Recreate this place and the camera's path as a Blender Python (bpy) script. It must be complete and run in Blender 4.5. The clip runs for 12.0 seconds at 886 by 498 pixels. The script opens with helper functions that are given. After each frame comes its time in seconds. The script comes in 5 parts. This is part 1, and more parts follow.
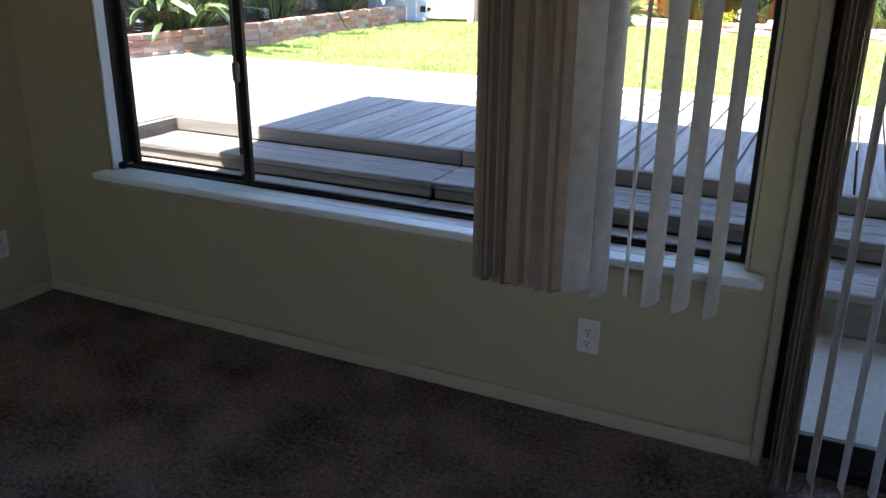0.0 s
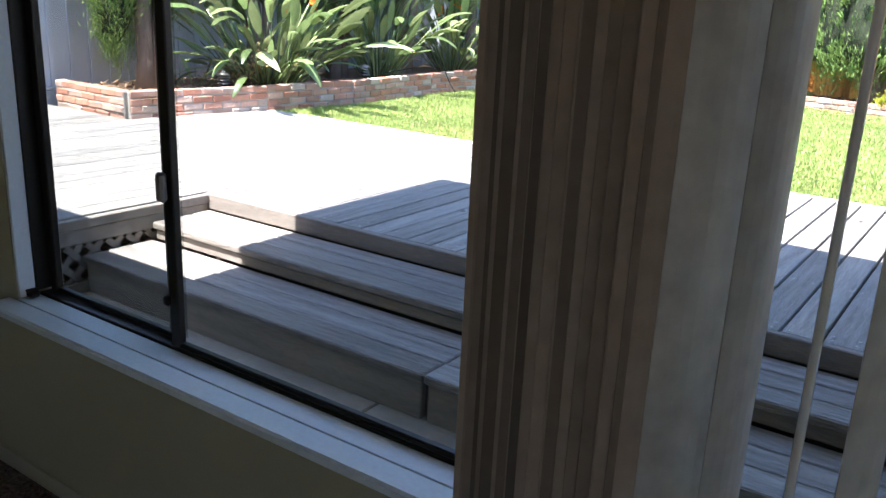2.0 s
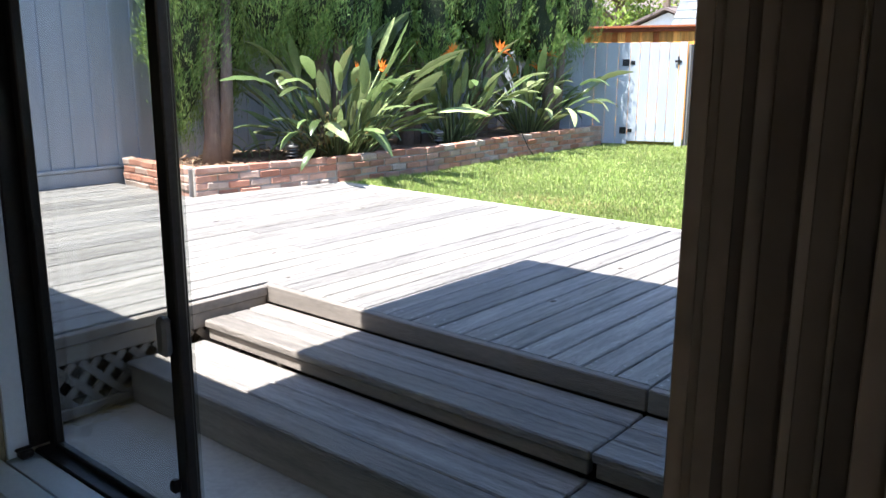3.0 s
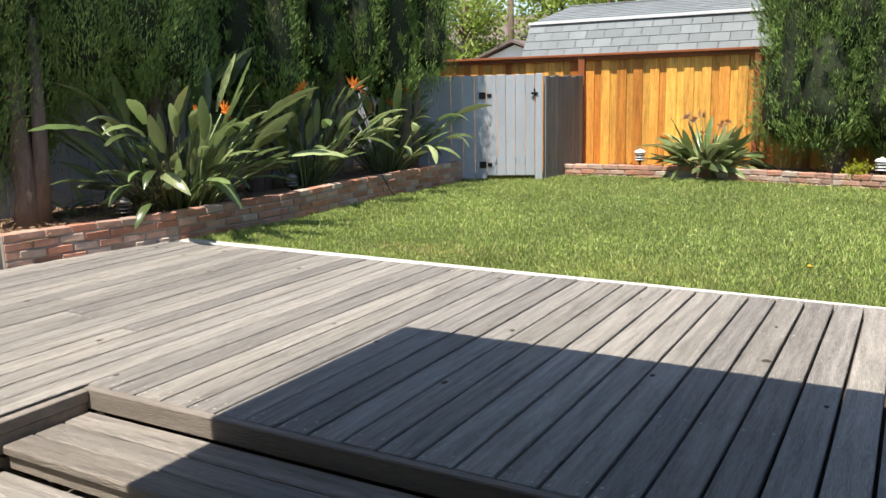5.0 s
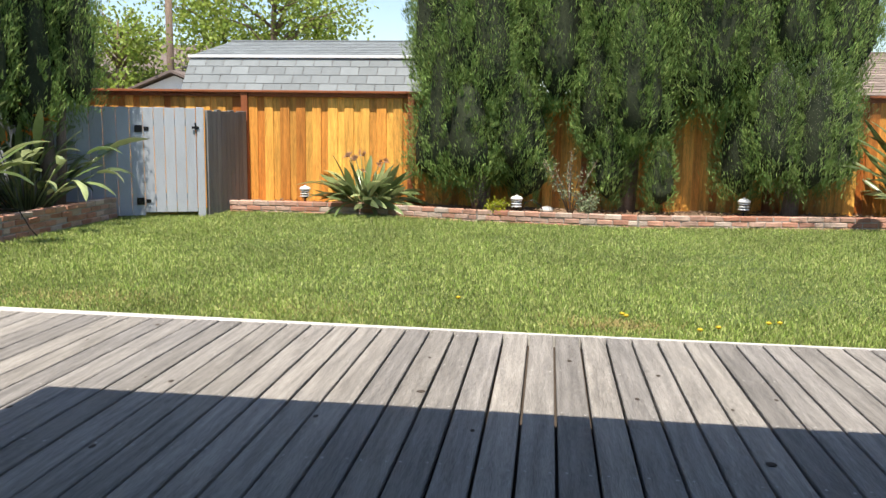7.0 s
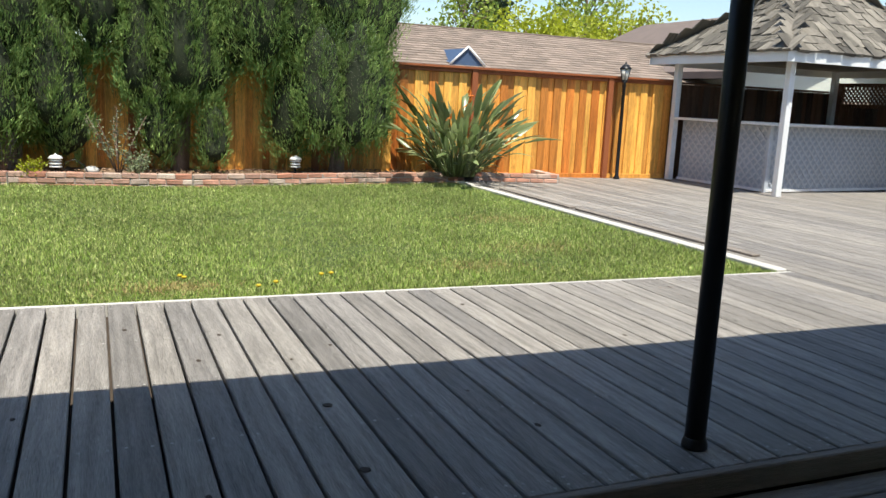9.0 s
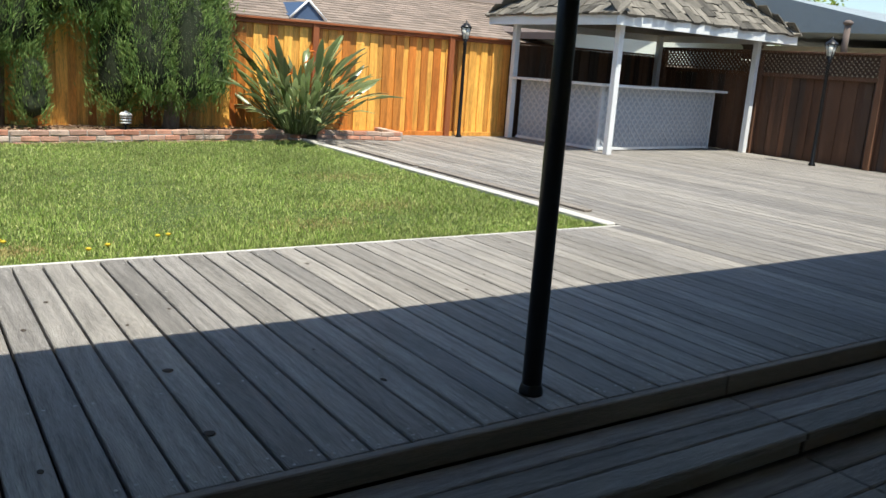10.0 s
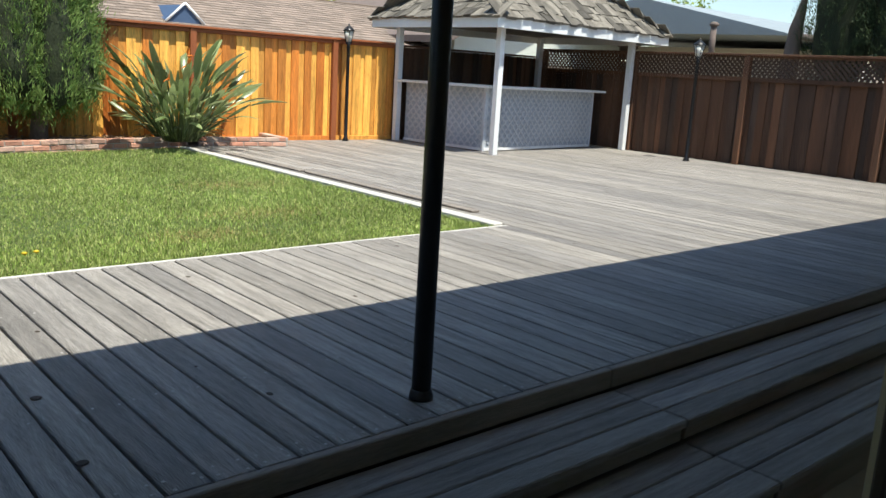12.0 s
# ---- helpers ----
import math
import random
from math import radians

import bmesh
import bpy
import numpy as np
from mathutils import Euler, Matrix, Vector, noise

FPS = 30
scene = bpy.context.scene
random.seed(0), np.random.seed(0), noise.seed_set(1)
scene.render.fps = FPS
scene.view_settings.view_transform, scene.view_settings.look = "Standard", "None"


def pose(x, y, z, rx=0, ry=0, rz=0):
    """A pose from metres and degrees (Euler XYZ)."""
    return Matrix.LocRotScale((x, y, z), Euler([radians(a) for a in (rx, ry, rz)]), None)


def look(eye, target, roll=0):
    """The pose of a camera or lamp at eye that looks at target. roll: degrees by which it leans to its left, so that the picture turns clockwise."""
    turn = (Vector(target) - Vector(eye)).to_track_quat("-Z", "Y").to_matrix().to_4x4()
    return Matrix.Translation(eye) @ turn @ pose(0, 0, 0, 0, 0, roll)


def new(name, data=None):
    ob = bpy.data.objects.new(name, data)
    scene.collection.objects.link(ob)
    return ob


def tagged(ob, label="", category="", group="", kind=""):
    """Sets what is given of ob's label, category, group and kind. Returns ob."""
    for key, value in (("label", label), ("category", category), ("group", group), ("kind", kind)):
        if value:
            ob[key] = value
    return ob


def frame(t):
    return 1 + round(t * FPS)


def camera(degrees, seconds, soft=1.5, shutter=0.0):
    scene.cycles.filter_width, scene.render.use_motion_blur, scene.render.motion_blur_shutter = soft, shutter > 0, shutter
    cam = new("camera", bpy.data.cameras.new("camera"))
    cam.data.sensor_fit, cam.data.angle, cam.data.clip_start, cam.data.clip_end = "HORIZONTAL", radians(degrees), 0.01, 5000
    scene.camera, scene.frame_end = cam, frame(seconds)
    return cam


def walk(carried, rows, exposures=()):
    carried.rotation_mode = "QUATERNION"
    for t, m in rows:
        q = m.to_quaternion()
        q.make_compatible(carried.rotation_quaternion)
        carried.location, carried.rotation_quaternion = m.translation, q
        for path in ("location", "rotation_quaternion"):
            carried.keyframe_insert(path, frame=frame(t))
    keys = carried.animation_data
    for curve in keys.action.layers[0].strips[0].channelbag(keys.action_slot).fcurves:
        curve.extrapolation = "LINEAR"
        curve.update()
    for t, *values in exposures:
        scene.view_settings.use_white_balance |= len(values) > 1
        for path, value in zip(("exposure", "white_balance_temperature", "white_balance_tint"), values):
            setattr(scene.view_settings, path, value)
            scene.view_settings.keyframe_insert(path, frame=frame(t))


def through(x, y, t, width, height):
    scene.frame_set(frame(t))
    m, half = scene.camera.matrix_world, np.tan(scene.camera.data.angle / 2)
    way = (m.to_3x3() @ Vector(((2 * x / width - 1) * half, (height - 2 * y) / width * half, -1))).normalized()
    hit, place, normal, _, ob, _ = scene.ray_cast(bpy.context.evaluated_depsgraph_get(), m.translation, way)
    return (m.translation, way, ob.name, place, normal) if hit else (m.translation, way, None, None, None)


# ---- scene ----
cam = camera(56.27, 12.0)
PATH = [
    (0, 0.094, 1.211, 1.426, 70.16, -0.52, 26.00),
    (0.5, 0.082, 1.504, 1.435, 70.13, -2.43, 23.86),
    (1, -0.019, 1.825, 1.428, 70.69, -1.53, 24.07),
    (1.5, -0.123, 2.108, 1.448, 72.40, -1.57, 25.13),
    (2, -0.229, 2.373, 1.463, 73.40, -2.59, 35.21),
    (2.5, -0.411, 2.607, 1.475, 74.98, -2.00, 39.09),
    (2.7, -0.495, 2.700, 1.480, 76.39, -1.17, 39.70),
    (4.5, -1.017, 3.268, 1.499, 78.51, 1.43, 39.77),
    (5, -1.056, 3.323, 1.512, 79.34, 1.22, 29.69),
    (5.5, -1.043, 3.328, 1.528, 79.88, 0.03, 23.63),
    (6, -1.028, 3.331, 1.533, 81.82, -0.98, 19.66),
    (6.5, -1.019, 3.324, 1.537, 81.48, -1.88, 15.46),
    (7, -1.014, 3.351, 1.552, 81.55, -0.83, 7.28),
    (7.5, -1.008, 3.369, 1.550, 81.92, -1.35, -1.49),
    (9.5, -0.987, 3.356, 1.553, 78.27, -3.17, -28.12),
    (10, -0.992, 3.339, 1.558, 77.34, -3.94, -33.18),
    (10.5, -0.983, 3.352, 1.555, 77.50, -5.18, -37.28),
    (11, -0.972, 3.339, 1.563, 77.29, -5.30, -38.30),
    (11.5, -0.949, 3.328, 1.569, 77.00, -5.53, -36.36),
    (12, -0.947, 3.341, 1.568, 77.99, -3.34, -40.84),
]
walk(cam, [(t, pose(x, y, z, rx, ry, rz)) for t, x, y, z, rx, ry, rz in PATH],
     [(0, 3.15, 5950, 20), (1.5, 2.85, 5900, 19), (2.7, 2.3, 5900, 17), (4.5, 1.1, 6600, 16), (5.5, 1.0, 6700, 15), (7.5, 1.0, 6700, 16), (9.5, 0.82, 6500, 11), (12, 0.9, 6450, 10)])

# ---- light ----
SUN_DIR = Vector((-0.03, -0.42, 1.0)).normalized()
world = bpy.data.worlds.new("sky")
scene.world = world
world.use_nodes = True
wn = world.node_tree.nodes
sky = wn.new("ShaderNodeTexSky")
sky.sky_type = "NISHITA"
sky.sun_disc = False
sky.sun_elevation = math.asin(SUN_DIR.z)
sky.sun_rotation = math.atan2(SUN_DIR.x, SUN_DIR.y)
sky.air_density, sky.dust_density, sky.ozone_density = 1.0, 0.6, 1.5
wn["Background"].inputs["Strength"].default_value = 0.108
world.node_tree.links.new(sky.outputs["Color"], wn["Background"].inputs["Color"])
sun_data = bpy.data.lights.new("sun", "SUN")
sun_data.energy, sun_data.angle, sun_data.color = 4.5, radians(0.55), (1.0, 0.935, 0.835)
sun = new("sun", sun_data)
sun.matrix_world = look(SUN_DIR * 40, (0, 0, 0))

# ---- heights and lines of the plan ----
DECK = 0.37        # top of the deck boards
LAWN = 0.335       # soil under the grass
PATIO = -0.005
WALL_IN, WALL_OUT = 3.52, 3.64
GLASS = 3.60
FENCE_Y, FENCE_X, GREY_X = 15.05, 11.8, -7.85


# ---- materials ----
def material(name, color, rough=0.7, metal=0.0, spread=0.25, scale=6.0, stretch=(1, 1, 1), fine=60.0, bump=0.15,
             piece=0.0, hue=0.0, island=False, spec=0.4, second=None):
    """Colour with wear at two scales; piece: how far single pieces differ; second: a colour that some pieces lean to."""
    m = bpy.data.materials.new(name)
    m.use_nodes = True
    n, l = m.node_tree.nodes, m.node_tree.links
    b = n["Principled BSDF"]
    b.inputs["Roughness"].default_value = rough
    b.inputs["Metallic"].default_value = metal
    b.inputs["Specular IOR Level"].default_value = spec
    co = n.new("ShaderNodeTexCoord")
    mp = n.new("ShaderNodeMapping")
    mp.inputs["Scale"].default_value = stretch
    l.new(co.outputs["Object"], mp.inputs["Vector"])
    rnd = None
    if piece or second:
        if island:
            g = n.new("ShaderNodeNewGeometry")
            rnd = g.outputs["Random Per Island"]
        else:
            g = n.new("ShaderNodeObjectInfo")
            rnd = g.outputs["Random"]
        if not island:
            mul = n.new("ShaderNodeMath")
            mul.operation = "MULTIPLY"
            mul.inputs[1].default_value = 37.0
            l.new(rnd, mul.inputs[0])
            off = n.new("ShaderNodeCombineXYZ")
            l.new(mul.outputs[0], off.inputs["X"])
            l.new(mul.outputs[0], off.inputs["Z"])
            l.new(off.outputs[0], mp.inputs["Location"])
    big = n.new("ShaderNodeTexNoise")
    big.inputs["Scale"].default_value = scale
    big.inputs["Detail"].default_value = 4
    small = n.new("ShaderNodeTexNoise")
    small.inputs["Scale"].default_value = fine
    small.inputs["Detail"].default_value = 3
    l.new(mp.outputs[0], big.inputs["Vector"])
    l.new(mp.outputs[0], small.inputs["Vector"])
    add = n.new("ShaderNodeMath")
    add.operation = "ADD"
    l.new(big.outputs["Fac"], add.inputs[0])
    l.new(small.outputs["Fac"], add.inputs[1])
    ramp = n.new("ShaderNodeMapRange")
    ramp.inputs["From Min"].default_value, ramp.inputs["From Max"].default_value = 0.6, 1.4
    ramp.inputs["To Min"].default_value, ramp.inputs["To Max"].default_value = 1 - spread, 1 + spread
    l.new(add.outputs[0], ramp.inputs["Value"])
    hsv = n.new("ShaderNodeHueSaturation")
    hsv.inputs["Color"].default_value = (*color, 1)
    if second:
        mix = n.new("ShaderNodeMix")
        mix.data_type = "RGBA"
        mix.inputs["A"].default_value, mix.inputs["B"].default_value = (*color, 1), (*second, 1)
        pw = n.new("ShaderNodeMath")
        pw.operation = "POWER"
        pw.inputs[1].default_value = 1.6
        l.new(rnd, pw.inputs[0])
        l.new(pw.outputs[0], mix.inputs["Factor"])
        l.new(mix.outputs["Result"], hsv.inputs["Color"])
    val = ramp.outputs[0]
    if piece:
        pr = n.new("ShaderNodeMapRange")
        pr.inputs["To Min"].default_value, pr.inputs["To Max"].default_value = 1 - piece, 1 + piece
        fr = n.new("ShaderNodeMath")
        fr.operation = "MULTIPLY_ADD"
        fr.inputs[1].default_value, fr.inputs[2].default_value = 17.31, 0.0
        fc = n.new("ShaderNodeMath")
        fc.operation = "FRACT"
        l.new(rnd, fr.inputs[0])
        l.new(fr.outputs[0], fc.inputs[0])
        l.new(fc.outputs[0], pr.inputs["Value"])
        pm = n.new("ShaderNodeMath")
        pm.operation = "MULTIPLY"
        l.new(pr.outputs[0], pm.inputs[0])
        l.new(val, pm.inputs[1])
        val = pm.outputs[0]
        if hue:
            hr = n.new("ShaderNodeMapRange")
            hr.inputs["To Min"].default_value, hr.inputs["To Max"].default_value = 0.5 - hue, 0.5 + hue
            l.new(rnd, hr.inputs["Value"])
            l.new(hr.outputs[0], hsv.inputs["Hue"])
    l.new(val, hsv.inputs["Value"])
    l.new(hsv.outputs["Color"], b.inputs["Base Color"])
    if bump:
        bp = n.new("ShaderNodeBump")
        bp.inputs["Strength"].default_value = bump
        bp.inputs["Distance"].default_value = 0.01
        l.new(add.outputs[0], bp.inputs["Height"])
        l.new(bp.outputs[0], b.inputs["Normal"])
    return m


def leafy(name, color, rough=0.5, through=0.35, piece=0.25, second=None, island=True, spec=0.4, spread=0.2, scale=3, fine=25):
    """Foliage: a leaf surface that also lets some light through."""
    m = material(name, color, rough, spread=spread, scale=scale, fine=fine, bump=0.1, piece=piece, island=island, second=second, spec=spec)
    n, l = m.node_tree.nodes, m.node_tree.links
    b = n["Principled BSDF"]
    tr = n.new("ShaderNodeBsdfTranslucent")
    src = b.inputs["Base Color"].links[0].from_socket
    l.new(src, tr.inputs["Color"])
    mx = n.new("ShaderNodeMixShader")
    mx.inputs[0].default_value = through
    l.new(b.outputs[0], mx.inputs[1])
    l.new(tr.outputs[0], mx.inputs[2])
    l.new(mx.outputs[0], n["Material Output"].inputs["Surface"])
    return m


def glassy(name, clear=0.96, shine=0.5):
    m = bpy.data.materials.new(name)
    m.use_nodes = True
    n, l = m.node_tree.nodes, m.node_tree.links
    n.remove(n["Principled BSDF"])
    tr, gl, mx, fr = (n.new("ShaderNodeBsdfTransparent"), n.new("ShaderNodeBsdfGlossy"), n.new("ShaderNodeMixShader"), n.new("ShaderNodeLayerWeight"))
    tr.inputs["Color"].default_value = (clear, clear * 1.02, clear * 1.01, 1)
    gl.inputs["Roughness"].default_value = 0.0
    pw = n.new("ShaderNodeMath")
    pw.operation = "POWER"
    pw.inputs[1].default_value = 5.0
    ad = n.new("ShaderNodeMath")
    ad.operation = "MULTIPLY_ADD"
    ad.inputs[1].default_value, ad.inputs[2].default_value = shine, 0.004
    l.new(fr.outputs["Facing"], pw.inputs[0])
    l.new(pw.outputs[0], ad.inputs[0])
    l.new(ad.outputs[0], mx.inputs[0])
    l.new(tr.outputs[0], mx.inputs[1])
    l.new(gl.outputs[0], mx.inputs[2])
    l.new(mx.outputs[0], n["Material Output"].inputs["Surface"])
    return m


M_WALL = material("cream_wall_paint", (0.46, 0.405, 0.255), 0.8, spread=0.05, scale=2, fine=220, bump=0.12)
M_CEIL = material("white_ceiling_paint", (0.62, 0.60, 0.53), 0.9, spread=0.04, fine=150)
M_CARPET = material("brown_carpet", (0.205, 0.162, 0.142), 1.0, spread=0.9, scale=3.5, fine=70, bump=0.9, spec=0.05)
M_WHITE = material("white_gloss_paint", (0.78, 0.80, 0.80), 0.4, spread=0.06, scale=4, fine=80, bump=0.05)
M_TRIM = material("cream_trim_paint", (0.50, 0.45, 0.31), 0.5, spread=0.06, scale=4, fine=80, bump=0.05)
M_BRONZE = material("dark_bronze_aluminium", (0.035, 0.03, 0.026), 0.42, 0.7, spread=0.25, scale=8, fine=120, bump=0.05)
M_STEEL = material("brushed_latch_metal", (0.20, 0.19, 0.175), 0.4, 0.3, spread=0.15)
M_GLASS = glassy("window_glass")
M_SCREEN = glassy("insect_mesh", 0.80, 0.0)
M_VANE = leafy("cream_vinyl_vane", (0.66, 0.63, 0.58), 0.5, 0.35, piece=0.06, island=False)
# the same cream vinyl, darkened and varied for the shade within a stack
M_VANE_SHADE = leafy("shaded_cream_vane", (0.34, 0.265, 0.20), 0.5, 0.28, piece=0.55, island=False)
M_CLEAR = material("clear_wand_plastic", (0.75, 0.75, 0.72), 0.15, spread=0.03, bump=0)
M_PLASTIC = material("white_outlet_plastic", (0.72, 0.70, 0.64), 0.35, spread=0.04, bump=0)
M_SLOT = material("dark_socket_slot", (0.02, 0.02, 0.02), 0.6, spread=0.05, bump=0)
M_DECK = material("weathered_deck_wood", (0.292, 0.268, 0.238), 0.60, spread=0.55, scale=2.6, stretch=(14, 0.9, 9), fine=22, bump=0.9, piece=0.2, second=(0.220, 0.205, 0.190))
M_STEP = material("weathered_step_wood", (0.33, 0.305, 0.28), 0.5, spread=0.55, scale=2.6, stretch=(0.9, 14, 9), fine=22, bump=0.9, piece=0.13, second=(0.23, 0.20, 0.17))
M_FASCIA = material("brown_fascia_wood", (0.240, 0.208, 0.178), 0.85, spread=0.38, scale=2, stretch=(1, 9, 12), fine=24, bump=0.5, piece=0.14)
# real knots in the boards, and painted shade below the deck
M_KNOT_SHADE = material("wood_knot_and_deck_shade", (0.06, 0.045, 0.034), 0.9, spread=0.3)
M_NAIL = material("galvanised_nail_head", (0.46, 0.44, 0.41), 0.55, 0.2, spread=0.3)
M_CONC = material("patio_concrete", (0.36, 0.335, 0.295), 0.9, spread=0.22, scale=2.5, fine=45, bump=0.25)
M_CURB = material("pale_concrete_kerb", (0.52, 0.50, 0.46), 0.9, spread=0.15, scale=3, fine=50, bump=0.25)
M_EARTH = material("planter_soil", (0.20, 0.135, 0.085), 1.0, spread=0.45, scale=7, fine=45, bump=0.9)
M_CHIP = material("wood_mulch_chip", (0.24, 0.15, 0.09), 0.95, spread=0.3, piece=0.4, island=True)
M_LAWN = material("lawn_soil_and_thatch", (0.055, 0.080, 0.018), 1.0, spread=0.4, scale=1.2, fine=30, bump=0.5)
M_GROUND = material("dry_ground", (0.20, 0.17, 0.12), 1.0, spread=0.3, scale=0.6, fine=12, bump=0.3)
M_BRICK = material("tumbled_brick", (0.44, 0.20, 0.13), 0.9, spread=0.25, scale=9, fine=70, bump=0.5, piece=0.22, second=(0.50, 0.40, 0.33))
M_MORTAR = material("grey_mortar", (0.36, 0.33, 0.29), 0.95, spread=0.2, fine=70, bump=0.4)
M_CEDAR = material("golden_cedar_board", (0.82, 0.42, 0.085), 0.55, spread=0.55, scale=2.2, stretch=(10, 10, 0.8), fine=18, bump=0.25, piece=0.25, second=(0.46, 0.13, 0.02))
M_REDWOOD = material("red_brown_post_wood", (0.28, 0.085, 0.03), 0.65, spread=0.25, scale=2, stretch=(8, 8, 0.8), fine=18, bump=0.25)
M_DARKWOOD = material("dark_old_fence_wood", (0.135, 0.064, 0.034), 0.85, spread=0.5, scale=1.6, stretch=(6, 6, 0.7), fine=16, bump=0.4, piece=0.4, second=(0.07, 0.048, 0.036))
M_GREY = material("blue_grey_fence_paint", (0.40, 0.43, 0.47), 0.75, spread=0.12, scale=2.5, stretch=(4, 4, 0.8), fine=30, bump=0.2, piece=0.07)
M_OLDGREY = material("bare_grey_wood", (0.20, 0.19, 0.18), 0.9, spread=0.4, scale=2, stretch=(8, 8, 0.7), fine=20, bump=0.4, piece=0.2)
M_BARWHITE = material("worn_white_wood_paint", (0.74, 0.75, 0.75), 0.55, spread=0.1, scale=3, fine=40, bump=0.12)
M_ROOFBOARD = material("grey_roof_boards", (0.46, 0.48, 0.50), 0.8, spread=0.15, scale=2, fine=30)
M_BARBLUE = material("pale_blue_grey_panel", (0.34, 0.38, 0.43), 0.6, spread=0.1, scale=3, fine=40)
M_BARLAT = material("pale_grey_lattice_paint", (0.46, 0.49, 0.53), 0.6, spread=0.1, scale=3, fine=40)
M_SHAKE = material("old_wood_shake", (0.15, 0.135, 0.112), 0.95, spread=0.5, scale=4, stretch=(6, 1, 1), fine=30, bump=0.6, piece=0.6)
M_SHINGLE = material("grey_asphalt_shingle", (0.195, 0.215, 0.22), 0.95, spread=0.12, scale=5, fine=90, bump=0.3, piece=0.13, island=True)
M_TANSH = material("tan_asphalt_shingle", (0.23, 0.18, 0.145), 0.95, spread=0.15, scale=5, fine=90, bump=0.3, piece=0.22, island=True)
M_BROWNROOF = material("brown_roof", (0.16, 0.125, 0.11), 0.95, spread=0.2, scale=3, fine=30)
M_METALROOF = material("pale_sheet_roof", (0.28, 0.32, 0.34), 0.6, 0.1, spread=0.12, scale=1, fine=12)
M_SIDING = material("pale_green_siding", (0.58, 0.62, 0.56), 0.7, spread=0.06, scale=2, fine=20)
M_STUCCO = material("house_stucco", (0.52, 0.47, 0.38), 0.9, spread=0.08, scale=2, fine=90, bump=0.3)
M_BLUE = material("blue_gable_paint", (0.06, 0.10, 0.18), 0.6, spread=0.1)
M_BLACK = material("black_enamel_metal", (0.012, 0.012, 0.013), 0.38, 0.2, spread=0.3, scale=9, fine=60, bump=0.06)
M_LAMPGLASS = material("frosted_lamp_glass", (0.72, 0.70, 0.62), 0.3, spread=0.05, bump=0)
M_TIER = material("white_lantern_tier", (0.72, 0.72, 0.70), 0.45, spread=0.06, bump=0)
M_BARK = material("grey_brown_bark", (0.20, 0.145, 0.11), 0.95, spread=0.4, scale=5, stretch=(5, 5, 1), fine=30, bump=0.9)
M_CYPRESS = leafy("cypress_foliage", (0.15, 0.25, 0.068), 0.8, 0.22, piece=0.28, second=(0.27, 0.35, 0.11), spec=0.15, spread=0.55, scale=2.2, fine=12)
# near-black: the shade deep inside the crowns, put into the colour
M_CYPSHADE = material("cypress_inner_shade", (0.022, 0.030, 0.012), 0.9, spread=0.4, scale=6, fine=40, bump=0.8)
M_BIRD = leafy("strelitzia_leaf", (0.115, 0.17, 0.060), 0.30, 0.28, piece=0.5, second=(0.34, 0.39, 0.18), island=False, spec=0.55)
M_DRY = leafy("dry_strap_leaf", (0.34, 0.25, 0.09), 0.7, 0.2, piece=0.3, island=False)
M_FLOWER = leafy("orange_flower", (0.75, 0.22, 0.03), 0.5, 0.3, piece=0.15, island=False)
M_PALEFLOWER = leafy("pale_pink_flower", (0.62, 0.36, 0.24), 0.5, 0.3, piece=0.15, island=False)
M_GRASS = leafy("lawn_grass", (0.21, 0.32, 0.058), 0.5, 0.3, piece=0.6, second=(0.52, 0.53, 0.22), spec=0.35, spread=0.38, scale=1.3, fine=26)
M_YELLOW = leafy("dandelion_yellow", (0.75, 0.55, 0.03), 0.6, 0.2, piece=0.1)
M_SPRING = leafy("spring_leaf", (0.24, 0.34, 0.06), 0.5, 0.45, piece=0.3, second=(0.34, 0.40, 0.08))
M_YELBUSH = leafy("yellow_green_leaf", (0.38, 0.42, 0.03), 0.5, 0.45, piece=0.25)
# the conifer's own dark green, and painted shade for the tree past the fence
M_DARKLEAF = leafy("dark_and_shaded_leaf", (0.06, 0.09, 0.035), 0.6, 0.25, piece=0.3)
M_SHRUB = leafy("grey_green_shrub_leaf", (0.20, 0.24, 0.13), 0.6, 0.25, piece=0.35)
M_STRAW = leafy("dry_grass_tuft", (0.42, 0.33, 0.14), 0.8, 0.2, piece=0.2)


# ---- building helpers ----
def corner_topology():
    def vid(i, j, k, axis):
        return ((i * 2 + j) * 2 + k) * 3 + axis
    signs = [(i, j, k) for i in (0, 1) for j in (0, 1) for k in (0, 1)]
    faces = [[vid(*s, a) for a in range(3)] for s in signs]
    for a in range(3):
        o = [b for b in range(3) if b != a]
        for s in (0, 1):
            ring = []
            for p, q in ((0, 0), (1, 0), (1, 1), (0, 1)):
                c = [0, 0, 0]
                c[a], c[o[0]], c[o[1]] = s, p, q
                ring.append(vid(*c, a))
            faces.append(ring)
        for p in (0, 1):
            for q in (0, 1):
                c0, c1 = [0, 0, 0], [0, 0, 0]
                c0[a], c1[a] = 0, 1
                c0[o[0]] = c1[o[0]] = p
                c0[o[1]] = c1[o[1]] = q
                faces.append([vid(*c0, o[0]), vid(*c0, o[1]), vid(*c1, o[1]), vid(*c1, o[0])])
    unit = np.array([[(1 if v else -1) for v in s] for s in signs for _ in range(3)], float)
    inset = np.array([[0 if b == a else 1 for b in range(3)] for s in signs for a in range(3)], float)
    pts = unit * (1 - 0.2 * inset)
    fixed = []
    for f in faces:
        p = pts[f]
        nrm = np.cross(p[1] - p[0], p[2] - p[0])
        fixed.append(f if nrm @ p.mean(0) > 0 else f[::-1])
    return unit, inset, fixed


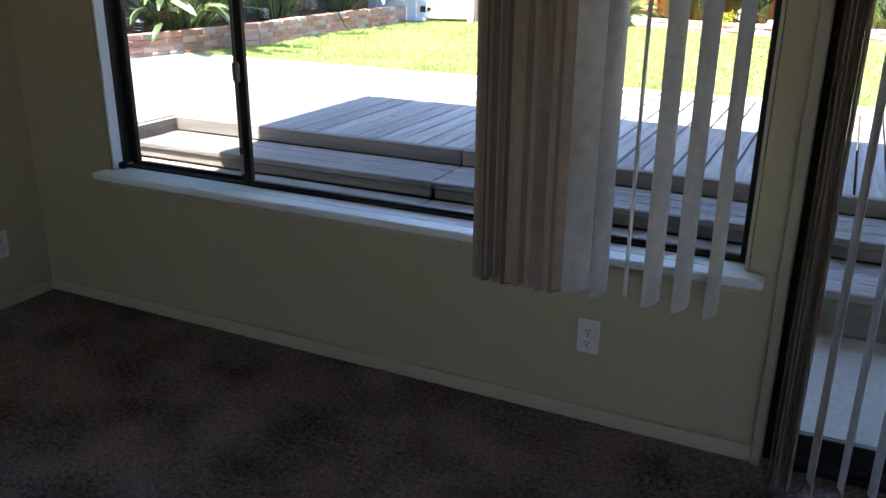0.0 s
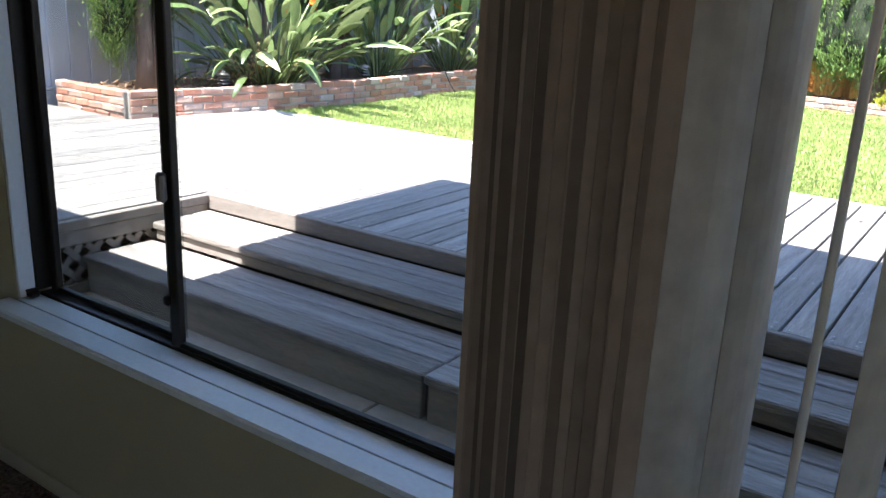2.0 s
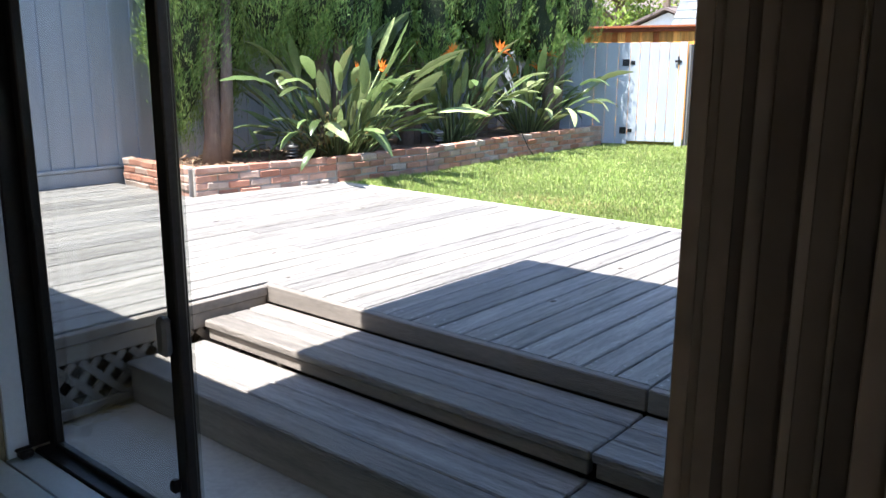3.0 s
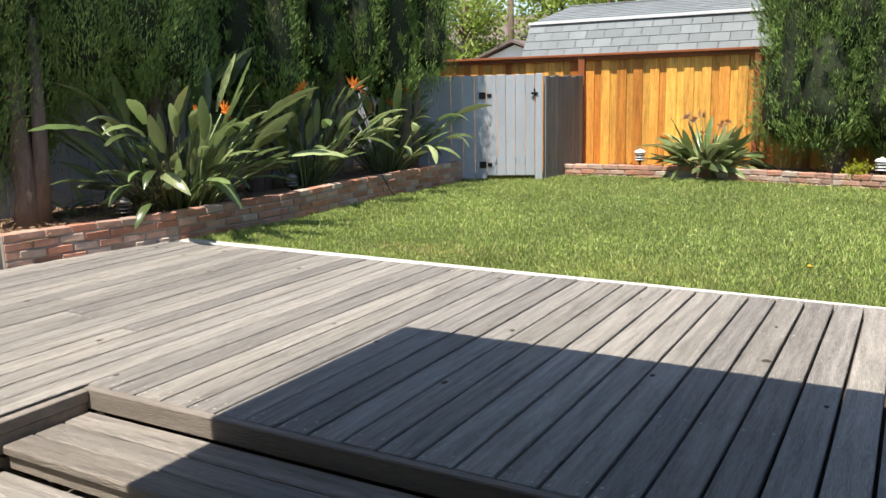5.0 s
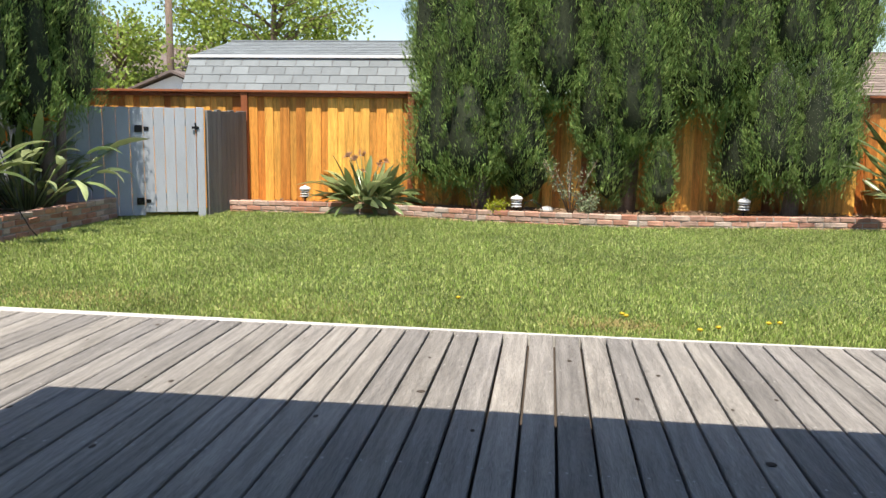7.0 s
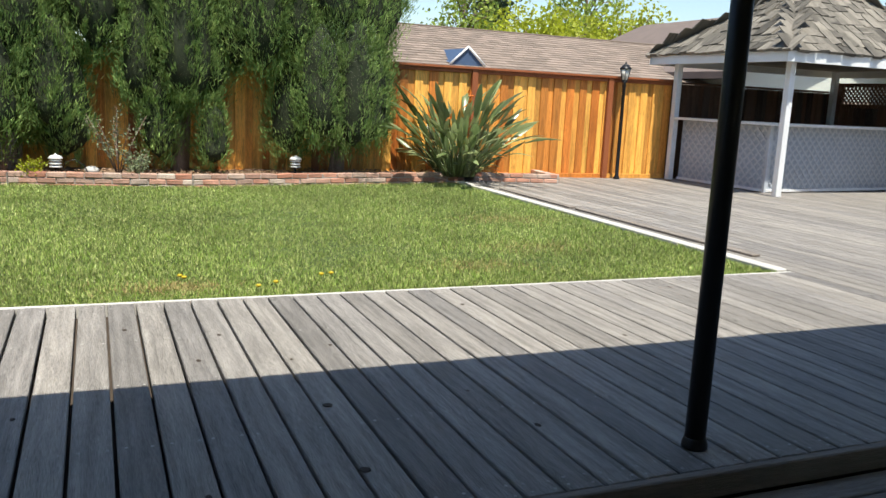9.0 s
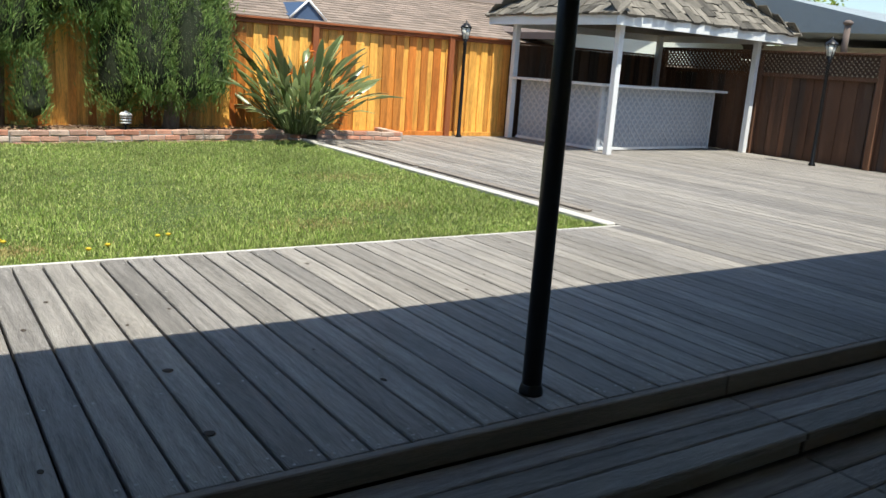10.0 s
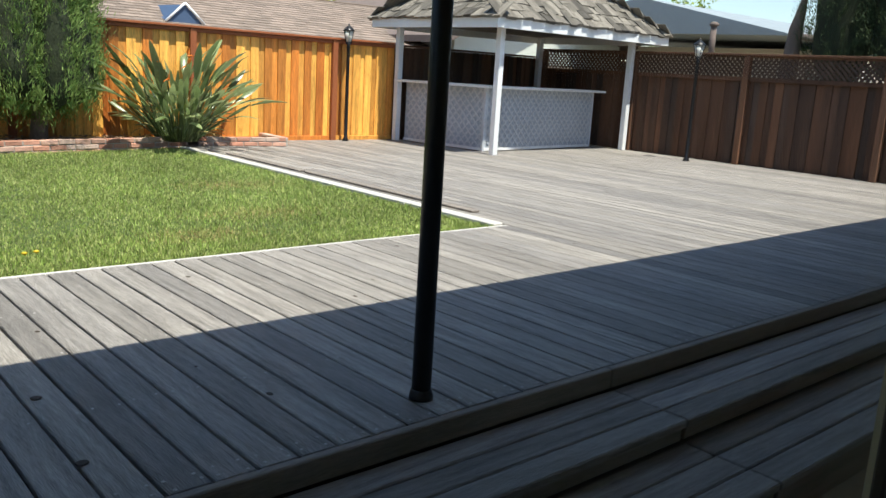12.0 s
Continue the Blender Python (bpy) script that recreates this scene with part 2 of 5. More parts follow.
C_UNIT, C_INSET, C_FACES = corner_topology()


class Geo:
    """Collects vertices and faces of one mesh."""

    def __init__(self):
        self.v, self.f, self.smooth = [], [], False

    def add(self, verts, faces, m=None):
        base = len(self.v)
        for p in verts:
            p = Vector(p)
            self.v.append(tuple(m @ p) if m else tuple(p))
        self.f += [tuple(base + i for i in f) for f in faces]
        return self

    def box(self, size, at=(0, 0, 0), m=None, edge=0.004):
        h = np.array(size) / 2
        e = min(edge, 0.45 * min(h) * 2)
        p = C_UNIT * (h - e * C_INSET) + np.array(at)
        return self.add(p, C_FACES, m)

    def span(self, lo, hi, edge=0.004, m=None):
        lo, hi = np.array(lo, float), np.array(hi, float)
        return self.box(hi - lo, (lo + hi) / 2, m, edge)

    def lathe(self, profile, seg=16, m=None):
        """Profile of (radius, height), closed at both ends."""
        vs, fs, n = [], [], len(profile)
        for r, z in profile:
            for k in range(seg):
                a = 2 * math.pi * k / seg
                vs.append((r * math.cos(a), r * math.sin(a), z))
        for i in range(n - 1):
            for k in range(seg):
                k2 = (k + 1) % seg
                fs.append((i * seg + k, i * seg + k2, (i + 1) * seg + k2, (i + 1) * seg + k))
        fs.append(tuple(reversed(range(seg))))
        fs.append(tuple((n - 1) * seg + k for k in range(seg)))
        self.smooth = True
        return self.add(vs, fs, m)

    def tube(self, pts, radii, seg=7):
        vs, fs = [], []
        pts = [Vector(p) for p in pts]
        for i, p in enumerate(pts):
            d = (pts[min(i + 1, len(pts) - 1)] - pts[max(i - 1, 0)]).normalized()
            s = d.orthogonal().normalized() if abs(d.z) > 0.99 else d.cross(Vector((0, 0, 1))).normalized()
            u = s.cross(d)
            for k in range(seg):
                a = 2 * math.pi * k / seg
                vs.append(p + (s * math.cos(a) + u * math.sin(a)) * radii[i])
        for i in range(len(pts) - 1):
            for k in range(seg):
                k2 = (k + 1) % seg
                fs.append((i * seg + k, i * seg + k2, (i + 1) * seg + k2, (i + 1) * seg + k))
        fs.append(tuple(reversed(range(seg))))
        fs.append(tuple((len(pts) - 1) * seg + k for k in range(seg)))
        self.smooth = True
        return self.add(vs, fs)

    def mesh(self, name, mat):
        me = bpy.data.meshes.new(name)
        me.from_pydata(self.v, [], self.f)
        me.materials.append(mat)
        if self.smooth:
            me.polygons.foreach_set("use_smooth", [True] * len(me.polygons))
        me.update()
        return me


def part(name, geo, mat, parent, label="", m=None, kind=""):
    me = geo if isinstance(geo, bpy.types.Mesh) else geo.mesh(name, mat)
    ob = new(name, me)
    ob.parent = parent
    if m is not None:
        ob.matrix_basis = m
    return tagged(ob, label, kind=kind)


def thing(name, at=(0, 0, 0), turn=0, label="", category="", group="", kind=""):
    ob = new(name)
    ob.empty_display_size = 0.1
    ob.matrix_basis = pose(*at, 0, 0, turn)
    return tagged(ob, label, category, group, kind)


def solid(name, geo, mat, label="", category="", kind="structure", group=""):
    return tagged(new(name, geo.mesh(name, mat)), label, category, group, kind)


def along(a, b, z=0.0):
    """Pose at a, with x pointing to b."""
    return pose(a[0], a[1], z, 0, 0, math.degrees(math.atan2(b[1] - a[1], b[0] - a[0])))


rng = np.random.default_rng(7)


def soup(name, verts, tris, mat):
    """One mesh from arrays: verts (n, 3), tris (m, 3)."""
    me = bpy.data.meshes.new(name)
    me.vertices.add(len(verts))
    me.vertices.foreach_set("co", np.asarray(verts, np.float32).ravel())
    me.loops.add(len(tris) * 3)
    me.loops.foreach_set("vertex_index", np.asarray(tris, np.int32).ravel())
    me.polygons.add(len(tris))
    me.polygons.foreach_set("loop_start", np.arange(len(tris), dtype=np.int32) * 3)
    me.polygons.foreach_set("loop_total", np.full(len(tris), 3, np.int32))
    me.materials.append(mat)
    me.update()
    me.validate()
    return me


def blades(pos, direction, side, length, width):
    """Kinked leaf blades, two triangles each, as arrays."""
    n = len(pos)
    base, tip = pos, pos + direction * length[:, None]
    mid = pos + direction * (0.5 * length)[:, None]
    s = side * width[:, None] * 0.5
    v = np.stack([base, mid - s, mid + s, tip], 1).reshape(-1, 3)
    k = np.arange(n)[:, None] * 4
    return v, np.concatenate([k + [0, 2, 1], k + [1, 2, 3]], 1).reshape(-1, 3)


def unit(a):
    return a / np.maximum(np.linalg.norm(a, axis=1, keepdims=True), 1e-9)


# ---- room ----
def room():
    g = Geo()
    g.span((-2.94, WALL_IN, 0), (-2.49, WALL_OUT, 2.45), 0)
    g.span((-2.49, WALL_IN, 0), (-0.075, WALL_OUT, 0.565), 0)
    g.span((-2.49, WALL_IN, 1.98), (-0.075, WALL_OUT, 2.45), 0)
    g.span((-0.075, WALL_IN, 0), (0.032, WALL_OUT, 2.45), 0)
    g.span((0.032, WALL_IN, 2.05), (2.0, WALL_OUT, 2.45), 0)
    g.span((2.0, WALL_IN, 0), (3.6, WALL_OUT, 2.45), 0)
    solid("wall_north", g, M_WALL, "cream painted wall with a wide window and a glass door", "wall")
    solid("wall_west", Geo().span((-3.09, -2.6, 0), (-2.94, WALL_OUT, 2.45), 0), M_WALL, "cream painted side wall of the room", "wall")
    solid("wall_east", Geo().span((3.6, -2.6, 0), (3.75, WALL_OUT, 2.45), 0), M_WALL, "cream painted wall closing the room", "wall")
    # wall out of view; its opening is added to let more daylight in
    g = Geo().span((-3.09, -2.75, 0), (0.6, -2.6, 2.45), 0).span((2.9, -2.75, 0), (3.75, -2.6, 2.45), 0)
    g.span((0.6, -2.75, 0), (2.9, -2.6, 0.8), 0).span((0.6, -2.75, 2.1), (2.9, -2.6, 2.45), 0)
    solid("wall_south", g, M_WALL, "unseen cream painted back wall, its wide opening added to light the room", "wall")
    solid("ceiling", Geo().span((-3.09, -2.75, 2.45), (3.75, WALL_OUT, 2.55), 0), M_CEIL, "white room ceiling", "ceiling")
    solid("floor", Geo().span((-2.94, -2.6, -0.12), (3.6, WALL_IN, 0.0), 0), M_CARPET, "worn brown cut-pile carpet", "floor")
    n = 60000
    x = rng.uniform(-2.93, 1.2, n)
    y = rng.uniform(1.0, 3.505, n)
    d = unit(np.stack([rng.normal(0, 0.5, n), rng.normal(0, 0.5, n), np.ones(n)], 1))
    s = unit(np.cross(d, rng.normal(0, 1, (n, 3))))
    v, t = blades(np.stack([x, y, np.zeros(n)], 1), d, s, rng.uniform(0.006, 0.013, n), rng.uniform(0.003, 0.006, n))
    tagged(new("carpet_pile", soup("carpet_pile", v, t, M_CARPET)), "short brown carpet tufts lying over the floor", "carpet", kind="stuff")
    b = Geo()
    b.span((-2.94, WALL_IN - 0.012, 0), (0.03, WALL_IN - 0.002, 0.055), 0.003)
    solid("baseboard", b, M_TRIM, "narrow cream painted baseboard", "baseboard")
    b = Geo()
    b.span((-2.938, -2.6, 0), (-2.927, WALL_IN - 0.014, 0.055), 0.003)
    solid("baseboard_west", b, M_TRIM, "narrow cream painted baseboard", "baseboard")
    solid("door_casing", Geo().span((0.002, WALL_IN - 0.026, 0.0), (0.031, WALL_IN - 0.002, 2.09), 0.003), M_TRIM, "thin cream casing beside the glass door", "trim")


def window():
    w = thing("window_1", (0, 0, 0), label="dark bronze aluminium sliding window over a white sill", category="window", kind="structure")
    x0, x1, z0, z1 = -2.488, -0.077, 0.595, 1.978
    part("sill", Geo().span((-2.522, WALL_IN - 0.075, 0.566), (-0.03, WALL_IN - 0.001, 0.592), 0.006)
         .span((x0 + 0.001, WALL_IN, 0.567), (x1 - 0.001, GLASS - 0.017, 0.5915), 0.001), M_WHITE, w, "glossy white painted sill")
    part("sill_apron", Geo().span((-2.505, WALL_IN - 0.016, 0.525), (-0.05, WALL_IN - 0.002, 0.564), 0.004), M_TRIM, w)
    part("jamb", Geo().span((x0 + 0.0005, WALL_IN + 0.002, z0), (x0 + 0.012, GLASS - 0.03, z1), 0.002), M_WHITE, w, "white painted jamb")
    part("jamb", Geo().span((x1 - 0.012, WALL_IN + 0.002, z0), (x1 - 0.0005, GLASS - 0.03, z1), 0.002), M_TRIM, w)
    g = Geo()
    for lo, hi in (((x0, GLASS - 0.015, z0 - 0.028), (x1, GLASS + 0.03, z0 + 0.002)), ((x0, GLASS - 0.03, z1 - 0.04), (x1, GLASS + 0.03, z1)),
                   ((x0, GLASS - 0.028, z0 + 0.012), (x0 + 0.016, GLASS + 0.03, z1 - 0.04)), ((x1 - 0.010, GLASS - 0.028, z0 + 0.012), (x1, GLASS + 0.03, z1 - 0.04))):
        g.span(lo, hi, 0.003)
    part("window_frame", g, M_BRONZE, w)

    def sash(a, b, y, stile=0.034):
        f = part("sash", Geo().span((a, y - 0.011, z0 + 0.003), (a + 0.034, y + 0.011, z1 - 0.045), 0.003)
                 .span((b - stile, y - 0.011, z0 + 0.003), (b, y + 0.011, z1 - 0.045), 0.003)
                 .span((a + 0.034, y - 0.010, z0 + 0.003), (b - stile, y + 0.010, z0 + 0.018), 0.003)
                 .span((a + 0.034, y - 0.010, z1 - 0.075), (b - stile, y + 0.010, z1 - 0.045), 0.003), M_BRONZE, w)
        p = part("pane", Geo().span((a + 0.03, y - 0.002, z0 + 0.014), (b - stile + 0.004, y + 0.002, z1 - 0.07), 0), M_GLASS, f, "clear glass")
        p.visible_shadow = False
        return f

    s = sash(x0 + 0.014, -1.885, GLASS + 0.026)
    part("pull_rail", Geo().span((-1.913, GLASS + 0.006, z0 + 0.03), (-1.899, GLASS + 0.0145, z1 - 0.1), 0.002), M_STEEL, s, "worn bright edge")
    sash(-1.882, x1 - 0.011, GLASS - 0.002, 0.022)
    part("insect_screen", Geo().span((x0 + 0.02, GLASS + 0.041, z0 + 0.004), (-1.886, GLASS + 0.0425, z1 - 0.045), 0), M_SCREEN, w, "fine grey insect mesh").visible_shadow = False
    part("latch", Geo().span((-1.889, GLASS - 0.034, 0.975), (-1.861, GLASS - 0.0135, 1.046), 0.006), M_STEEL, w, "worn steel latch")
    part("latch_knob", Geo().span((-1.885, GLASS - 0.032, 0.71), (-1.865, GLASS - 0.0135, 0.735), 0.005), M_BRONZE, w)
    part("corner_catch", Geo().span((x0 + 0.014, GLASS - 0.062, z0), (x0 + 0.04, GLASS - 0.03, z0 + 0.02), 0.005).box((0.012, 0.04, 0.008), (x0 + 0.03, GLASS - 0.05, z0 + 0.024)), M_BRONZE, w)


def glass_door():
    d = thing("door_1", (0, 0, 0), label="sliding glass patio door in a dark bronze frame", category="door", kind="structure")
    x0, x1, z1 = 0.034, 1.998, 2.048
    g = Geo()
    g.span((x0, GLASS - 0.05, 0.0), (x0 + 0.035, GLASS + 0.036, z1), 0.003).span((x1 - 0.035, GLASS - 0.05, 0.0), (x1, GLASS + 0.036, z1), 0.003)
    g.span((x0 + 0.035, GLASS - 0.05, z1 - 0.04), (x1 - 0.035, GLASS + 0.036, z1), 0.003)
    part("door_frame", g, M_BRONZE, d)
    part("threshold", Geo().span((x0 + 0.035, WALL_IN + 0.0, -0.02), (x1 - 0.035, GLASS + 0.04, 0.016), 0.004)
         .span((x0 + 0.035, GLASS - 0.012, 0.016), (x1 - 0.035, GLASS - 0.004, 0.030), 0.002)
         .span((x0 + 0.035, GLASS + 0.03, 0.016), (x1 - 0.035, GLASS + 0.038, 0.030), 0.002), M_BRONZE, d, "dark metal threshold track")
    for a, b, y in ((x0 + 0.036, 1.09, GLASS - 0.022), (1.05, x1 - 0.036, GLASS + 0.02)):
        f = part("door_sash", Geo().span((a, y - 0.014, 0.03), (a + 0.032, y + 0.014, z1 - 0.045), 0.003).span((b - 0.05, y - 0.014, 0.03), (b, y + 0.014, z1 - 0.045), 0.003)
                 .span((a + 0.032, y - 0.013, 0.03), (b - 0.05, y + 0.013, 0.10), 0.003).span((a + 0.032, y - 0.013, z1 - 0.10), (b - 0.05, y + 0.013, z1 - 0.045), 0.003), M_BRONZE, d)
        p = part("pane", Geo().span((a + 0.028, y - 0.003, 0.095), (b - 0.045, y + 0.003, z1 - 0.095), 0), M_GLASS, f, "clear glass")
        p.visible_shadow = False


def vane_mesh(name, top, bottom, mat, width=0.089, bow=0.009):
    g = Geo()
    n, vs, fs = 6, [], []
    for z in (bottom, top):
        for k in range(n + 1):
            u = k / n - 0.5
            c = bow * (1 - 4 * u * u)
            vs += [(c, u * width, z), (c + 0.0012, u * width, z)]
    m = 2 * (n + 1)
    for k in range(n):
        a = 2 * k
        fs += [(a, a + 2, m + a + 2, m + a), (a + 1, m + a + 1, m + a + 3, a + 3), (a, a + 1, a + 3, a + 2), (m + a, m + a + 2, m + a + 3, m + a + 1)]
    fs += [(0, m, m + 1, 1), (m - 2, m - 1, 2 * m - 1, 2 * m - 2)]
    g.add(vs, fs)
    return g.mesh(name, mat)


def blinds():
    y = WALL_IN - 0.21
    b = thing("vertical_blind", (0, y, 0), label="cream vinyl vertical blind drawn half open at the window", category="blind")
    part("headrail", Geo().span((-2.5, -0.03, 2.08), (0.02, 0.03, 2.115), 0.004).span((-2.5, -0.025, 2.115), (0.02, 0.209, 2.125), 0.001), M_PLASTIC, b)
    # packed vanes: shade and light-dark stripes are in their colour
    me = vane_mesh("vane", 2.08, 0.53, M_VANE_SHADE)
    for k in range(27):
        part("vane", me, M_VANE_SHADE, b, m=pose(-0.783 + 0.0090 * k, 0.004 * math.sin(k * 2.3), 0.008 * math.sin(k * 1.7), 0, 0, -34 + 9 * math.sin(k * 3.1)))
    me = vane_mesh("vane", 2.08, 0.53, M_VANE)
    for x, a in ((-0.508, -44), (-0.444, -18), (-0.299, -22), (-0.220, -21), (-0.141, -17)):
        part("vane", me, M_VANE, b, m=pose(x, 0.0, 0, 0, 0, a))
    part("wand", Geo().lathe([(0.0045, 0.55), (0.0055, 0.56), (0.0055, 2.03), (0.003, 2.07)], 8, pose(-0.362, -0.03, 0)), M_CLEAR, b, "clear plastic wand")
    y = WALL_IN - 0.12
    d = thing("vertical_blind", (0, y, 0), label="full-length cream vertical blind at the glass door", category="blind")
    part("headrail", Geo().span((0.04, -0.03, 2.10), (2.1, 0.03, 2.135), 0.004).span((0.04, -0.025, 2.135), (2.1, 0.119, 2.145), 0.001), M_PLASTIC, d)
    # packed door vanes, with the shade between them in their colour
    me = vane_mesh("vane", 2.10, 0.03, M_VANE_SHADE)
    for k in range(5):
        part("vane", me, M_VANE_SHADE, d, m=pose(0.058 + 0.013 * k, 0, 0, 0, 0, 3 * math.sin(k * 2)))
    me = vane_mesh("vane", 2.10, 0.03, M_VANE)
    for k in range(16):
        part("vane", me, M_VANE, d, m=pose(0.166 + 0.077 * k, 0, 0, 0, 0, 10 + 4 * math.sin(k * 5)))


def outlet(at, turn):
    o = thing("wall_outlet", at, turn, "white double wall socket set low on the cream wall", "outlet")
    part("cover_plate", Geo().box((0.070, 0.007, 0.114), (0, -0.0035, 0), edge=0.003), M_PLASTIC, o)
    for z in (0.0195, -0.0195):
        s = part("socket", Geo().lathe([(0.0165, 0), (0.0165, 0.002), (0.015, 0.003)], 20, pose(0, -0.007, z, 90)), M_PLASTIC, o)
        g = Geo().box((0.0025, 0.001, 0.008), (-0.006, -0.0105, z + 0.003), edge=0).box((0.0025, 0.001, 0.007), (0.006, -0.0105, z + 0.003), edge=0)
        g.lathe([(0.0026, 0), (0.0026, 0.001)], 10, pose(0, -0.010, z - 0.008, 90))
        part("slot", g, M_SLOT, s)
    part("screw", Geo().lathe([(0.003, 0), (0.0028, 0.0012)], 10, pose(0, -0.007, 0, 90)), M_STEEL, o)


room()
window()
glass_door()
blinds()
outlet((-0.515, WALL_IN - 0.001, 0.297), 0)
outlet((-2.939, 3.30, 0.27), 90)


# ---- house outside: patio roof and wall ----
def house_outside():
    g = Geo()
    g.span((-7.8, WALL_OUT - 0.1, -0.1), (-3.09, WALL_OUT, 2.6), 0).span((3.75, WALL_OUT - 0.1, -0.1), (11.7, WALL_OUT, 2.6), 0)
    solid("wall_outside", g, M_STUCCO, "beige stucco outside wall of the house", "wall")
    r = thing("patio_roof", (0, 0, 0), label="flat patio roof held on slim black poles", category="roof", kind="structure")
    part("roof_deck", Geo().span((-3.29, WALL_OUT + 0.005, 2.66), (11.5, 5.64, 2.74), 0.004), M_ROOFBOARD, r)
    part("gutter", Geo().span((-3.29, 5.645, 2.60), (11.5, 5.70, 2.745), 0.01), M_BARWHITE, r)
    solid("roof_house", Geo().span((-7.8, -2.8, 2.62), (11.7, WALL_OUT - 0.002, 2.72), 0), M_BROWNROOF, "brown roof of the house", "roof")
    for x in (0.957, 6.6):
        p = thing("roof_pole", (x, 5.565, DECK), label="slim black metal pole holding up the patio roof", category="pole", group="patio roof poles")
        part("shaft", Geo().lathe([(0.037, 0.0), (0.037, 2.285)], 20), M_BLACK, p)
        part("base_collar", Geo().lathe([(0.046, 0), (0.046, 0.012), (0.040, 0.035), (0.0375, 0.04)], 20), M_BLACK, p)


house_outside()


# ---- ground ----
def grounds():
    g = Geo()
    g.add([(-900, -900, -0.12), (900, -900, -0.12), (900, 900, -0.12), (-900, 900, -0.12)], [(0, 1, 2, 3)])
    solid("ground", g, M_GROUND, "dry ground beyond the fences", "ground")
    p = thing("patio", (0, 0, 0), label="grey concrete patio slab between house and steps", category="patio", kind="structure")
    for a, b in ((-3.88, -2.02), (-2.014, 0.98), (0.986, 3.98), (3.986, 6.98), (6.986, 11.7)):
        part("slab", Geo().span((a, WALL_OUT + 0.004, -0.115), (b, 5.30, PATIO), 0.006), M_CONC, p)
    kerb = thing("lawn_kerb", (0, 0, 0), label="pale concrete edging between deck and lawn", category="kerb", kind="structure")
    k = Geo()
    k.add([(-6.55, 8.045, 0.2), (3.95, 8.045, 0.2), (3.95, 8.09, 0.2), (-2.0, 8.09, 0.2), (-6.55, 8.20, 0.2),
           (-6.55, 8.045, 0.366), (3.95, 8.045, 0.366), (3.95, 8.075, 0.366), (-1.0, 8.085, 0.366), (-6.55, 8.19, 0.366)],
          [(4, 3, 2, 1, 0), (5, 6, 7, 8, 9), (0, 1, 6, 5), (1, 2, 7, 6), (2, 3, 8, 7), (3, 4, 9, 8), (4, 0, 5, 9)])
    part("edging", k, M_CURB, kerb)
    y = 8.12
    while y < 14.2:
        part("edging", Geo().span((3.83, y, 0.2), (3.945, min(y + 1.19, 14.3), 0.374), 0.008), M_CURB, kerb)
        y += 1.2
    part("edging_board", Geo().span((4.03, 8.6, DECK + 0.002), (4.12, 11.4, DECK + 0.022), 0.004), M_FASCIA, kerb)
    part("edging_board", Geo().span((4.02, 11.5, DECK + 0.002), (4.11, 13.3, DECK + 0.02), 0.004), M_FASCIA, kerb)


def height(x, y):
    return 0.02 * noise.noise(Vector((x * 0.7, y * 0.7, 3.0))) + 0.008 * noise.noise(Vector((x * 3, y * 3, 9.0)))


